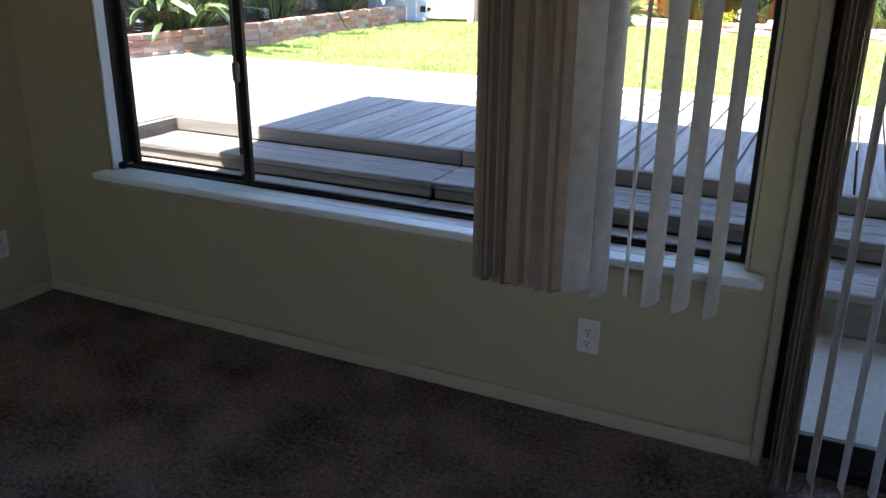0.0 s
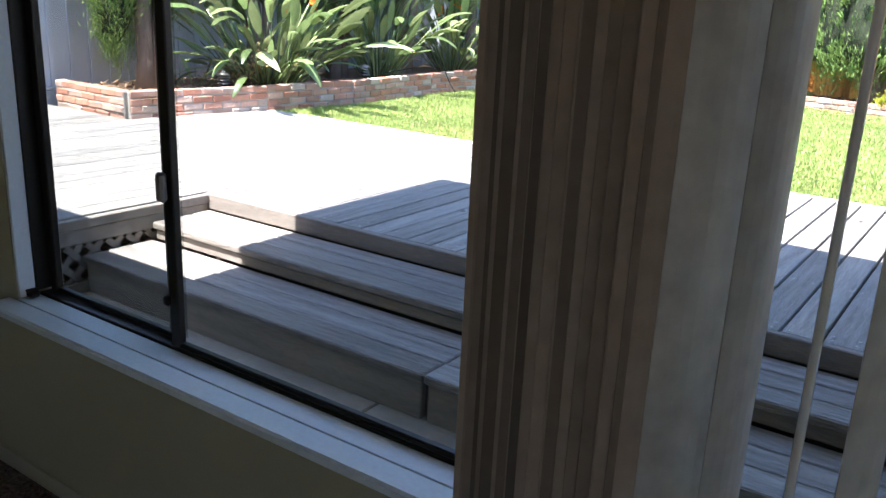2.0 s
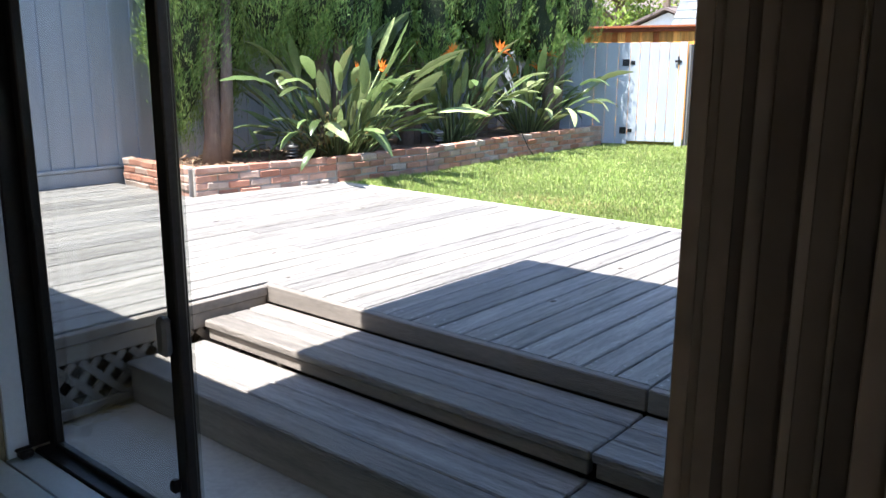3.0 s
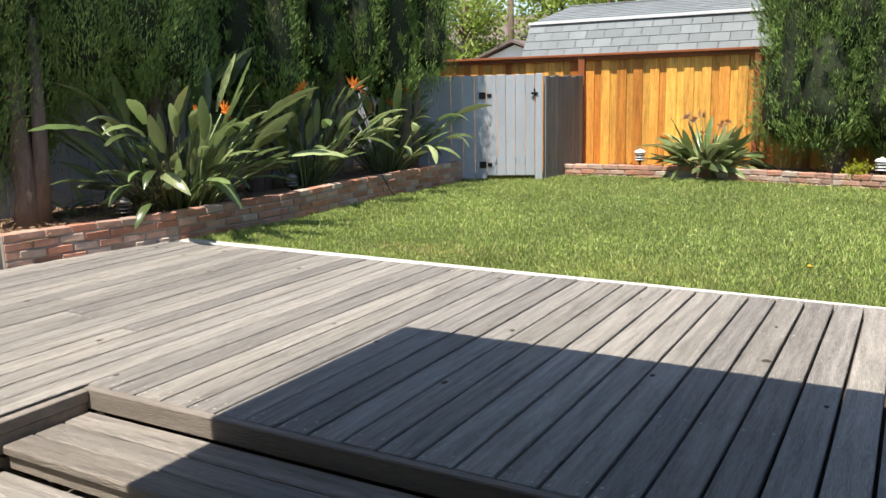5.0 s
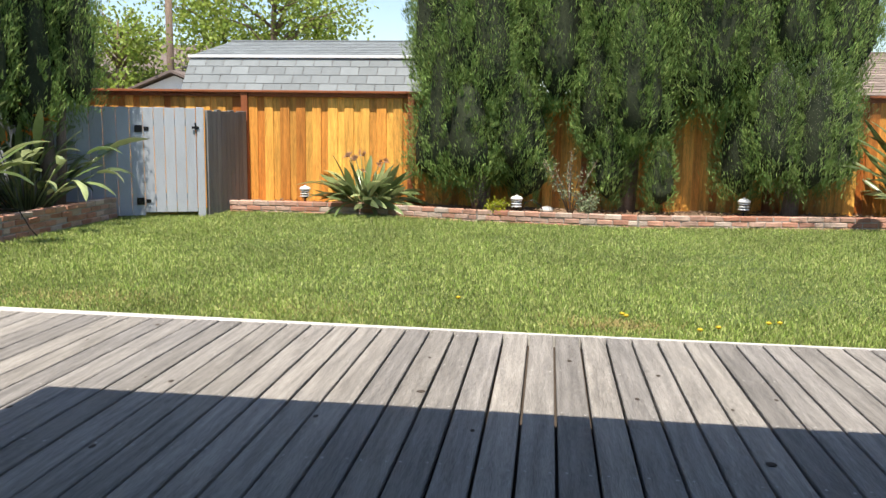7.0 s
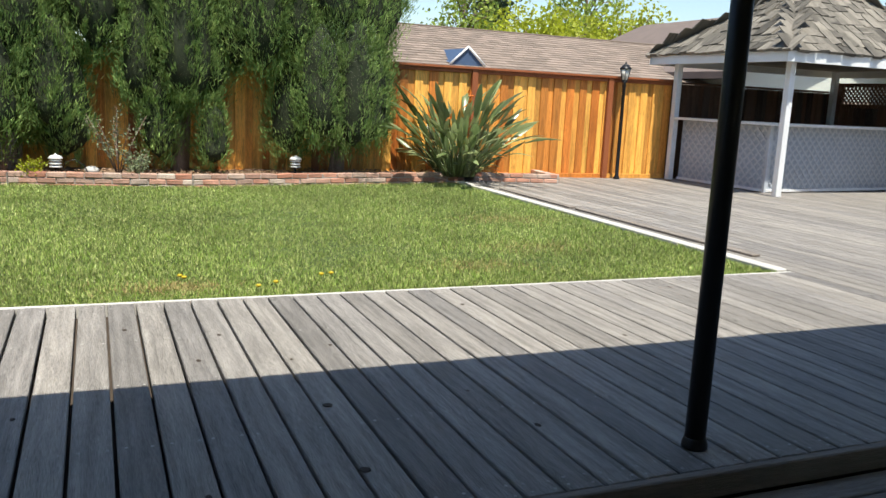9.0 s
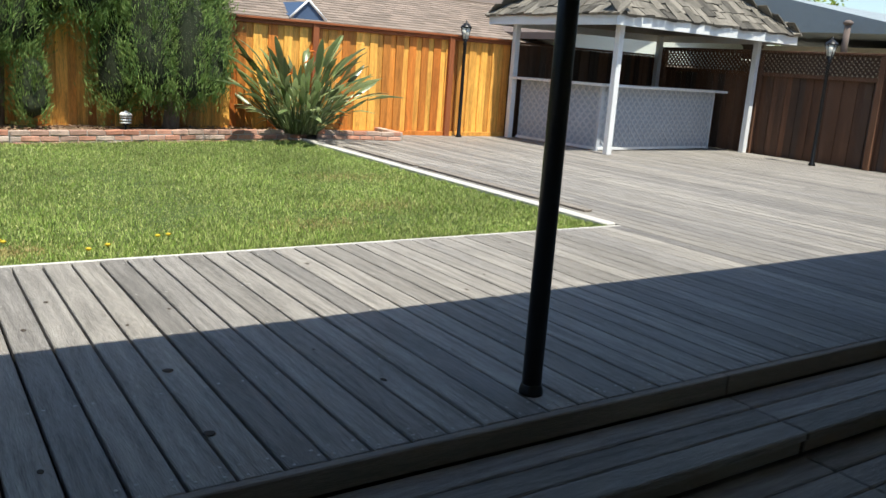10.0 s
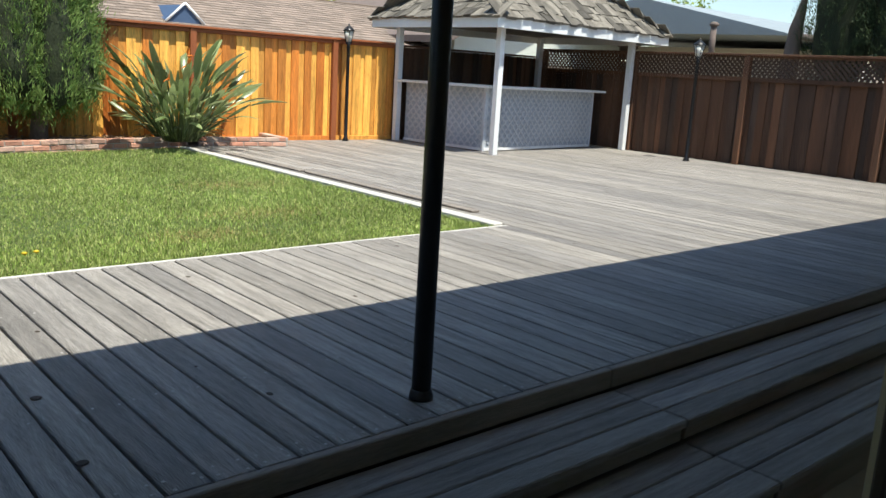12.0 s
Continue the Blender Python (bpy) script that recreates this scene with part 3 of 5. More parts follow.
def lawn():
    nx, ny = 105, 64
    xs, ys = np.linspace(-6.7, 3.85, nx), np.linspace(8.07, 14.75, ny)
    vs = [(x, y, LAWN + height(x, y)) for y in ys for x in xs]
    fs = [(j * nx + i, j * nx + i + 1, (j + 1) * nx + i + 1, (j + 1) * nx + i) for j in range(ny - 1) for i in range(nx - 1)]
    solid("lawn_bed", Geo().add(vs, fs), M_LAWN, "thatch and soil under the mown grass", "lawn")
    n = 450000
    u = rng.uniform(0, 1, n)
    y = 8.12 + 6.2 * u ** 1.25
    x = rng.uniform(-6.35, 3.84, n)
    gx, gy = np.floor(x * 11.0 + 2 * np.sin(y * 5)), np.floor(y * 11.0 + 2 * np.sin(x * 4))
    tuft = np.sin(gx * 12.9898 + gy * 78.233) * 43758.5453
    tuft = tuft - np.floor(tuft)
    wave = np.sin(x * 1.7 + 0.6 * np.sin(y * 2.1)) * np.sin(y * 2.3 + 1.1)
    ln = rng.uniform(0.018, 0.052, n) * (0.85 + 0.3 * tuft + 0.15 * wave)
    d = unit(np.stack([rng.normal(0, 0.42, n), rng.normal(0, 0.42, n), np.ones(n)], 1))
    s = unit(np.cross(d, rng.normal(0, 1, (n, 3))))
    v, t = blades(np.stack([x, y, np.full(n, LAWN - 0.006)], 1), d, s, ln, rng.uniform(0.003, 0.0075, n))
    tagged(new("grass", soup("grass", v, t, M_GRASS)), "short mown green lawn with paler patches", "grass", kind="stuff")
    m = 5200
    spots = np.array([(-2.5, 8.5, 0.33), (-4.2, 8.6, 0.35), (1.6, 8.75, 0.25), (2.4, 9.4, 0.3), (-0.6, 8.45, 0.2), (2.9, 10.9, 0.35)])
    c = spots[rng.integers(0, len(spots), m)]
    px, py = c[:, 0] + rng.normal(0, 1, m) * c[:, 2], np.clip(c[:, 1] + rng.normal(0, 0.5, m) * c[:, 2], 8.12, 14)
    d = unit(np.stack([rng.normal(0, 0.7, m), rng.normal(0, 0.7, m), np.ones(m)], 1))
    s = unit(np.cross(d, rng.normal(0, 1, (m, 3))))
    v, t = blades(np.stack([px, py, np.full(m, LAWN)], 1), d, s, rng.uniform(0.02, 0.05, m), rng.uniform(0.004, 0.007, m))
    tagged(new("dry_grass", soup("dry_grass", v, t, M_STRAW)), "dry straw-coloured patches in the lawn", "grass", kind="stuff")
    for x, y in ((0.02, 8.33), (-0.5, 8.55), (0.35, 8.5), (-0.52, 8.6), (0.42, 8.52), (-1.6, 8.9), (-0.1, 8.25)):
        f = thing("dandelion", (x, y, LAWN), label="small yellow dandelion in the grass", category="flower", group="dandelions in the lawn")
        part("stem", Geo().tube([(0, 0, 0), (0.004, 0, 0.045)], [0.0016, 0.0014], 5), M_GRASS, f)
        part("bloom", Geo().lathe([(0.003, 0.043), (0.016, 0.052), (0.018, 0.058), (0.006, 0.064)], 9), M_YELLOW, f)


grounds()
lawn()


# ---- plants ----
def cypress(at, lobes, count, trunk=True, label="tall dense dark green cypress", lean=0.0, leaf=1.0, mat=M_CYPRESS):
    """A column of upright plumes: lobes are (dx, dy, radius, bottom, top)."""
    t = thing("cypress_tree", at, 0, label, "tree", "cypress trees round the garden")
    if trunk:
        hh = max(l[4] for l in lobes)
        part("trunk", Geo().tube([(0, 0, -0.12), (0.02, 0.01, 0.25), (-0.02, 0.02, 0.9), (0.03 + lean, 0, 1.8), (lean, 0, hh * 0.8)], [0.12, 0.09, 0.075, 0.06, 0.02], 10)
             .tube([(0.05, 0.06, -0.1), (0.11, 0.1, 0.5), (0.15 + lean, 0.12, 1.6)], [0.09, 0.06, 0.04], 8), M_BARK, t, "flaking grey-brown trunk")
    allv, allt, base = [], [], 0
    core = Geo()
    tot = sum(l[2] * (l[4] - l[3]) for l in lobes)
    for q, (dx, dy, r, z0, z1) in enumerate(lobes):
        seg, rows, vs, fs = 14, 12, [], []
        for i in range(rows + 1):
            u = i / rows
            rr = r * 0.58 * min(1, (u / 0.14) ** 0.6 if u < 0.14 else 1) * (1 - max(0, (u - 0.5) / 0.5) ** 2) ** 0.6
            for k in range(seg):
                a = 2 * math.pi * k / seg
                w = 1 + 0.35 * noise.noise(Vector((math.cos(a) * 1.6 + q * 7, math.sin(a) * 1.6, u * 6)))
                vs.append((dx + rr * w * math.cos(a), dy + rr * w * math.sin(a), z0 + 0.08 + (z1 - z0 - 0.15) * u))
        for i in range(rows):
            for k in range(seg):
                k2 = (k + 1) % seg
                fs.append((i * seg + k, i * seg + k2, (i + 1) * seg + k2, (i + 1) * seg + k))
        core.add(vs, fs)
        core.smooth = True
        n = int(count * r * (z1 - z0) / tot)
        # plume centres first, then sprays round each of them
        pn = max(60, n // 40)
        pu, pa = rng.uniform(0, 1, pn), rng.uniform(0, 2 * math.pi, pn)
        pr = r * np.where(pu < 0.14, (pu / 0.14) ** 0.6, 1.0) * np.maximum(0.02, 1 - np.maximum(0, (pu - 0.5) / 0.5) ** 2) ** 0.6 * rng.uniform(0.72, 1.04, pn)
        spots = [(math.cos(a) * r, math.sin(a) * r, u * (z1 - z0)) for a, u in zip(pa, pu)]
        ridge = np.array([noise.noise(Vector((x * 3 + q * 5, y * 3, z * 0.8))) + 0.5 * noise.noise(Vector((x * 9, y * 9 + q, z * 3))) for x, y, z in spots])
        pr *= 0.90 + 0.34 * ridge
        ctr = np.stack([dx + pr * np.cos(pa), dy + pr * np.sin(pa), z0 + (z1 - z0) * pu], 1)
        out = np.stack([np.cos(pa), np.sin(pa), np.zeros(pn)], 1)
        k = rng.integers(0, pn, n)
        size = (rng.uniform(0.022, 0.05, pn) * np.clip(1.0 + 1.2 * ridge, 0.35, 1.5))[k]
        pos = ctr[k] + rng.normal(0, 1, (n, 3)) * size[:, None] * np.array([1, 1, 2.3])
        d = unit(out[k] * rng.uniform(0.1, 1.0, n)[:, None] + np.array([0, 0, 1.1]) + rng.normal(0, 0.32, (n, 3)))
        s = unit(np.cross(d, rng.normal(0, 1, (n, 3))))
        v, tr = blades(pos, d, s, rng.uniform(0.04, 0.09, n) * leaf, rng.uniform(0.007, 0.014, n) * leaf)
        allv.append(v)
        allt.append(tr + base)
        base += len(v)
    # dark hull added behind the blades to paint the crown's inner shade
    part("inner_shade_hull", core, M_CYPSHADE, t, "near-black hull with the crown's inner shade in its colour")
    part("crown", soup("crown", np.concatenate(allv), np.concatenate(allt), mat), mat, t, kind="stuff")
    return t


def plumes(r, h, n, seed, low=0.0):
    q = np.random.default_rng(seed)
    out = [(0, 0, r * 0.62, low + 0.2, h)]
    for k in range(n):
        a, rr = 2 * math.pi * (k + q.uniform(-0.3, 0.3)) / n, r * q.uniform(0.45, 0.66)
        z0 = low + q.uniform(0.0, 0.5)
        out.append((rr * math.cos(a), rr * math.sin(a), r * q.uniform(0.30, 0.42), z0, z0 + q.uniform(1.2, 2.2)))
        out.append((rr * 1.05 * math.cos(a + 0.4), rr * 0.8 * math.sin(a + 0.4), r * q.uniform(0.32, 0.46), z0 + q.uniform(0.8, 1.4), h * q.uniform(0.72, 0.98)))
    return out


cypress((-1.95, 14.62, 0.44), plumes(1.0, 5.2, 8, 1, 0.03), 150000)
cypress((0.02, 14.72, 0.44), plumes(0.86, 5.6, 7, 2, 0.5) + [(0.42, -0.25, 0.27, 0.05, 0.95), (-0.25, -0.2, 0.3, 0.1, 1.6), (-0.98, -0.28, 0.50, 1.35, 4.9), (1.05, -0.28, 0.52, 1.25, 5.0), (-0.72, -0.05, 0.36, 1.5, 3.6), (0.72, -0.1, 0.38, 1.3, 3.8), (-1.25, 0.2, 0.4, 1.6, 4.4), (1.35, 0.2, 0.4, 1.6, 4.4)], 230000)
cypress((2.12, 14.66, 0.44), plumes(1.02, 5.4, 8, 3, 0.08), 150000)
cypress((-7.20, 7.36, 0.55), [(-0.16, -0.20, 0.26, 0.28, 2.4), (-0.08, -0.26, 0.34, 0.65, 3.2), (0.0, 0.0, 0.42, 1.15, 4.6), (-0.2, 0.25, 0.40, 0.5, 4.2), (0.22, 0.5, 0.36, 1.0, 3.9), (0.3, 0.95, 0.36, 1.1, 3.9), (0.2, -0.25, 0.30, 1.35, 4.0)], 140000, leaf=0.75,
        label="tall cypress with a bare flaking trunk in the brick bed")
for k, (x, y) in enumerate(((-7.22, 8.75), (-7.28, 10.1), (-7.2, 11.3), (-6.78, 12.35))):
    cypress((x, y, 0.55), plumes(0.72, 5.2 - 0.15 * k, 6, 11 + k, 0.75), 60000, label="tall dark cypress standing close in the hedge row")


def paddle(length, width, stem, droop, fold):
    """Long stalk and a boat-shaped blade, with a folded midrib; it grows along z and bends to x."""
    g = Geo()
    pts, ang, p = [], 0.0, Vector((0, 0, 0))
    for i in range(8):
        pts.append(p.copy())
        ang += droop * 0.25 / 8
        p = p + Vector((math.sin(ang), 0, math.cos(ang))) * stem / 7
    g.tube(pts, [0.012 - 0.0008 * i for i in range(8)], 6)
    n, vs, fs = 10, [], []
    for i in range(n + 1):
        u = i / n
        w = width * 0.5 * math.sin(math.pi * min(1, u * 0.92 + 0.06)) ** 0.75 * (1 if u < 0.97 else 0.4)
        ang += droop * 0.75 / n
        side = Vector((math.cos(ang), 0, -math.sin(ang)))
        rip = 0.08 * w * math.sin(u * 21)
        for sgn, lift in ((-1, fold), (0, 0), (1, fold)):
            q = p + Vector((0, sgn * w * math.cos(fold), 0)) - side * (-abs(sgn) * w * math.sin(lift)) + side * rip * sgn
            vs.append(q)
        p = p + Vector((math.sin(ang), 0, math.cos(ang))) * length / n
    for i in range(n):
        for k in (0, 1):
            a = i * 3 + k
            fs.append((a, a + 1, a + 4, a + 3))
    g.add(vs, fs)
    g.smooth = True
    return g


LEAVES = [paddle(l, w, s, d, f).mesh("leaf", M_BIRD) for l, w, s, d, f in
          ((0.48, 0.105, 0.70, 0.7, 0.3), (0.52, 0.11, 0.80, 1.2, 0.3), (0.44, 0.10, 0.62, 0.3, 0.35), (0.48, 0.10, 0.66, 1.9, 0.3), (0.38, 0.09, 0.42, 0.9, 0.35))]
STRAPS = [paddle(l, w, s, d, f).mesh("leaf", M_BIRD) for l, w, s, d, f in
          ((0.55, 0.11, 0.12, 0.9, 0.25), (0.62, 0.11, 0.15, 1.4, 0.25), (0.5, 0.10, 0.14, 0.5, 0.3))]
NARROW = [paddle(l, w, s, d, f).mesh("leaf", M_BIRD) for l, w, s, d, f in
          ((0.50, 0.095, 0.70, 0.5, 0.3), (0.54, 0.10, 0.78, 0.9, 0.3), (0.46, 0.085, 0.55, 0.25, 0.4), (0.44, 0.085, 0.45, 1.2, 0.35))]
DRIES = [paddle(l, w, s, d, f).mesh("dry_leaf", M_DRY) for l, w, s, d, f in ((0.35, 0.03, 0.2, 1.2, 0.6), (0.3, 0.025, 0.25, 1.8, 0.6), (0.25, 0.03, 0.2, 0.6, 0.6))]


def crane_flower(mat):
    g = Geo()
    g.tube([(0, 0, 0), (0.02, 0, 0.5), (0.05, 0, 0.95)], [0.008, 0.007, 0.006], 6)
    f = Geo()
    for k in range(5):
        a = math.radians(-50 + 28 * k)
        d = Vector((math.sin(a), 0.12 * (k - 2), math.cos(a)))
        s = Vector((math.cos(a), 0, -math.sin(a))) * 0.014
        o = Vector((0.06, 0, 0.96))
        f.add([o, o + d * 0.05 + s, o + d * 0.10, o + d * 0.05 - s, o + d * 0.05 + Vector((0, 0.012, 0))], [(0, 1, 4), (1, 2, 4), (2, 3, 4), (3, 0, 4)])
    f.tube([(0.05, 0, 0.95), (0.13, 0, 0.965), (0.2, 0, 0.95)], [0.012, 0.010, 0.002], 6)
    return g.mesh("stalk", M_BIRD), f.mesh("bloom", mat)


STALK, BLOOM = crane_flower(M_FLOWER)
STALK2, BLOOM2 = crane_flower(M_PALEFLOWER)


def strelitzia(at, count, size, spread, face, flowers, seed, label, meshes, dry=8, pale=False, bias=0.5, root=0.22):
    q = np.random.default_rng(seed)
    p = thing("strelitzia_plant", at, 0, label, "plant")
    for k in range(count):
        a = face + q.normal(0, 95) if q.random() < bias else q.uniform(0, 360)
        r = root * math.sqrt(q.random())
        sc = size * q.uniform(0.6, 1.14)
        part("leaf", meshes[q.integers(0, len(meshes))], M_BIRD, p,
             m=pose(r * math.cos(math.radians(a)), r * math.sin(math.radians(a)), 0, 0, 0, a) @ pose(0, 0, 0, 0, q.uniform(2, spread), 0) @ pose(0, 0, 0, 0, 0, q.uniform(-50, 50)) @ Matrix.Diagonal((sc, sc, sc, 1)))
    for k in range(dry):
        a = q.uniform(0, 360)
        part("dry_leaf", DRIES[q.integers(0, 3)], M_DRY, p, "dead straw-brown leaf", m=pose(0.15 * math.cos(a), 0.15 * math.sin(a), 0, 0, 0, math.degrees(a)) @ pose(0, 0, 0, 0, q.uniform(10, 55), 0) @ Matrix.Diagonal((size, size, size, 1)))
    for k in range(flowers):
        a, tilt, sc = face + q.normal(0, 60), q.uniform(5, 30), size * q.uniform(0.95, 1.3) * (0.62 if pale else 1)
        m = pose(0, 0, 0, 0, 0, a) @ pose(0, 0, 0, 0, tilt, 0) @ pose(0, 0, 0, 0, 0, q.uniform(-90, 90)) @ Matrix.Diagonal((sc, sc, sc, 1))
        s = part("flower_stalk", STALK2 if pale else STALK, M_BIRD, p, m=m)
        part("bloom", BLOOM2 if pale else BLOOM, M_FLOWER, s, "faded orange bloom" if pale else "orange bird-shaped bloom")
    return p


strelitzia((-6.85, 8.6, 0.5), 150, 1.12, 58, 8, 2, 21, "large bird-of-paradise clump with arching paddle leaves over the brick edge", LEAVES + NARROW, 22, bias=0.8, root=0.3)
strelitzia((-6.95, 10.55, 0.5), 100, 1.0, 40, 10, 3, 22, "bird-of-paradise clump with upright stalks behind the brick edge", NARROW + LEAVES, 6, bias=0.55)
strelitzia((-6.95, 12.15, 0.5), 110, 1.0, 46, 0, 6, 23, "bird-of-paradise clump with orange blooms beside the grey gate", LEAVES, 4, bias=0.6)
strelitzia((-7.02, 7.82, 0.55), 7, 0.62, 25, -60, 0, 24, "young bird-of-paradise shoot by the cypress trunk", STRAPS, 0)
strelitzia((3.86, 14.42, 0.45), 230, 0.98, 52, -90, 4, 25, "broad bird-of-paradise bush against the cedar fence", NARROW, 12, bias=0.3, root=0.3)
strelitzia((-3.5, 14.62, 0.45), 120, 1.0, 66, -90, 9, 26, "low clump of strap leaves with faded flowers", STRAPS, 6, pale=True, bias=0.3)


def small_shrub(at, h, r, n, mat, label, seed):
    q = np.random.default_rng(seed)
    s = thing("small_shrub", at, 0, label, "shrub")
    g, pos = Geo(), []
    for k in range(9):
        a = q.uniform(0, 2 * math.pi)
        e = Vector((r * q.uniform(0.3, 1) * math.cos(a), r * q.uniform(0.3, 1) * math.sin(a), h * q.uniform(0.45, 1)))
        g.tube([(0, 0, -0.03), e * 0.5 + Vector((0, 0, 0.05)), e], [0.008, 0.006, 0.003], 5)
        for u in q.uniform(0.3, 1, n // 9):
            pos.append(np.array(e * u) + q.normal(0, 0.035, 3))
    part("twigs", g, M_BARK, s)
    pos = np.array(pos)
    pos[:, 2] = np.maximum(pos[:, 2], 0.01)
    d = unit(q.normal(0, 1, pos.shape) + [0, 0, 0.6])
    v, t = blades(pos, d, unit(np.cross(d, q.normal(0, 1, pos.shape))), q.uniform(0.02, 0.05, len(pos)), q.uniform(0.012, 0.028, len(pos)))
    part("foliage", soup("foliage", v, t, mat), mat, s, kind="stuff")


small_shrub((-0.72, 14.05, 0.44), 0.85, 0.42, 420, M_SHRUB, "sparse grey-green shrub in the back bed", 31)
small_shrub((-0.50, 13.98, 0.44), 0.32, 0.26, 700, M_SHRUB, "low pale grey-green mound in the back bed", 32)
small_shrub((-1.95, 14.05, 0.44), 0.62, 0.25, 200, M_SPRING, "thin bright green weed in the back bed", 33)
small_shrub((-1.75, 13.98, 0.44), 0.2, 0.22, 500, M_YELBUSH, "low yellow-green plant at the brick edge", 34)
small_shrub((-6.75, 8.2, 0.5), 0.45, 0.3, 500, M_STRAW, "tangle of dry stems by the brick edge", 35)


def soil_bed(name, outline, z, label):
    (x0, y0), (x1, y1) = outline
    nx, ny = int((x1 - x0) / 0.12) + 2, int((y1 - y0) / 0.12) + 2
    vs, fs = [], []
    for j in range(ny):
        for i in range(nx):
            x, y = x0 + (x1 - x0) * i / (nx - 1), y0 + (y1 - y0) * j / (ny - 1)
            vs.append((x, y, z + 0.05 * noise.noise(Vector((x * 1.3, y * 1.3, 1))) + 0.025 * noise.noise(Vector((x * 6, y * 6, 5)))))
    for j in range(ny - 1):
        for i in range(nx - 1):
            a = j * nx + i
            fs.append((a, a + 1, a + nx + 1, a + nx))
    g = Geo().add(vs, fs)
    g.smooth = True
    solid(name, g, M_EARTH, label, "soil")


soil_bed("soil_left", ((-7.84, 6.86), (-6.50, 13.3)), 0.53, "brown mulched soil in the brick bed")

BACK = [(-5.45, 14.36), (-3.6, 14.45), (-1.9, 13.95), (0.1, 13.77), (2.4, 14.17), (3.98, 14.42)]


def back_line(x):
    for (a, p), (b, q) in zip(BACK, BACK[1:]):
        if x <= b:
            return p + (q - p) * (x - a) / (b - a)
    return 14.42


def back_soil():
    nx, ny, vs, fs = 110, 14, [], []
    for j in range(ny):
        for i in range(nx):
            x = -5.4 + 10.7 * i / (nx - 1)
            y = back_line(x) + 0.04 + (15.0 - back_line(x) - 0.04) * j / (ny - 1)
            vs.append((x, y, 0.43 + 0.07 * max(0, noise.noise(Vector((x * 1.4, y * 1.4, 1)))) * min(1, j / 3) + 0.02 * noise.noise(Vector((x * 7, y * 7, 5)))))
    for j in range(ny - 1):
        for i in range(nx - 1):
            a = j * nx + i
            fs.append((a, a + 1, a + nx + 1, a + nx))
    g = Geo().add(vs, fs)
    g.smooth = True
    solid("soil_back", g, M_EARTH, "bare brown soil in the back bed", "soil")
    n = 1500
    x = rng.uniform(-5, 4, n)
    y = np.array([back_line(v) for v in x]) + rng.uniform(0.1, 0.9, n)
    d = unit(np.stack([rng.normal(0, 1, n), rng.normal(0, 1, n), rng.normal(0, 0.25, n)], 1))
    v, t = blades(np.stack([x, y, np.full(n, 0.462)], 1), d, unit(np.cross(d, rng.normal(0, 1, (n, 3)))), rng.uniform(0.03, 0.08, n), rng.uniform(0.01, 0.03, n))
    tagged(new("mulch_back", soup("mulch_back", v, t, M_CHIP)), "scattered bark chips and dead leaves on the soil", "mulch", kind="stuff")
    n = 1800
    d = unit(np.stack([rng.normal(0, 1, n), rng.normal(0, 1, n), rng.normal(0, 0.25, n)], 1))
    v, t = blades(np.stack([rng.uniform(-7.7, -6.55, n), rng.uniform(6.9, 9.5, n), np.full(n, 0.555)], 1), d, unit(np.cross(d, rng.normal(0, 1, (n, 3)))), rng.uniform(0.03, 0.10, n), rng.uniform(0.008, 0.02, n))
    tagged(new("mulch_left", soup("mulch_left", v, t, M_CHIP)), "shredded bark mulch under the cypress", "mulch", kind="stuff")
    s = thing("stone", (-1.02, 14.15, 0.47), 20, "pale rough stone lying on the soil", "stone")
    part("stone_body", Geo().lathe([(0.03, -0.02), (0.085, 0.0), (0.09, 0.03), (0.05, 0.065), (0.01, 0.07)], 7), M_CURB, s)


back_soil()


# ---- far houses and trees ----
def shingle_rows(g, a, b, up, rows, tab, thick=0.012):
    """Overlapping tabs on the slope between the eave line a-b and the vector up."""
    a, b, up = Vector(a), Vector(b), Vector(up)
    run, step = (b - a), up / rows
    n = max(1, int(run.length / tab))
    nrm = run.cross(up).normalized()
    if nrm.z < 0:
        nrm = -nrm
    for r in range(rows):
        off = (r % 2) * 0.5 - 0.5
        for k in range(n + 1):
            u0, u1 = max(0, (k + off) / n), min(1, (k + off + 0.97) / n)
            if u1 <= u0:
                continue
            p, q = a + run * u0 + step * r, a + run * u1 + step * r
            e = nrm * thick
            g.add([p + e, q + e, q + step * 1.12 + e * 0.15, p + step * 1.12 + e * 0.15, p - e, q - e], [(0, 1, 2, 3), (4, 5, 1, 0)])


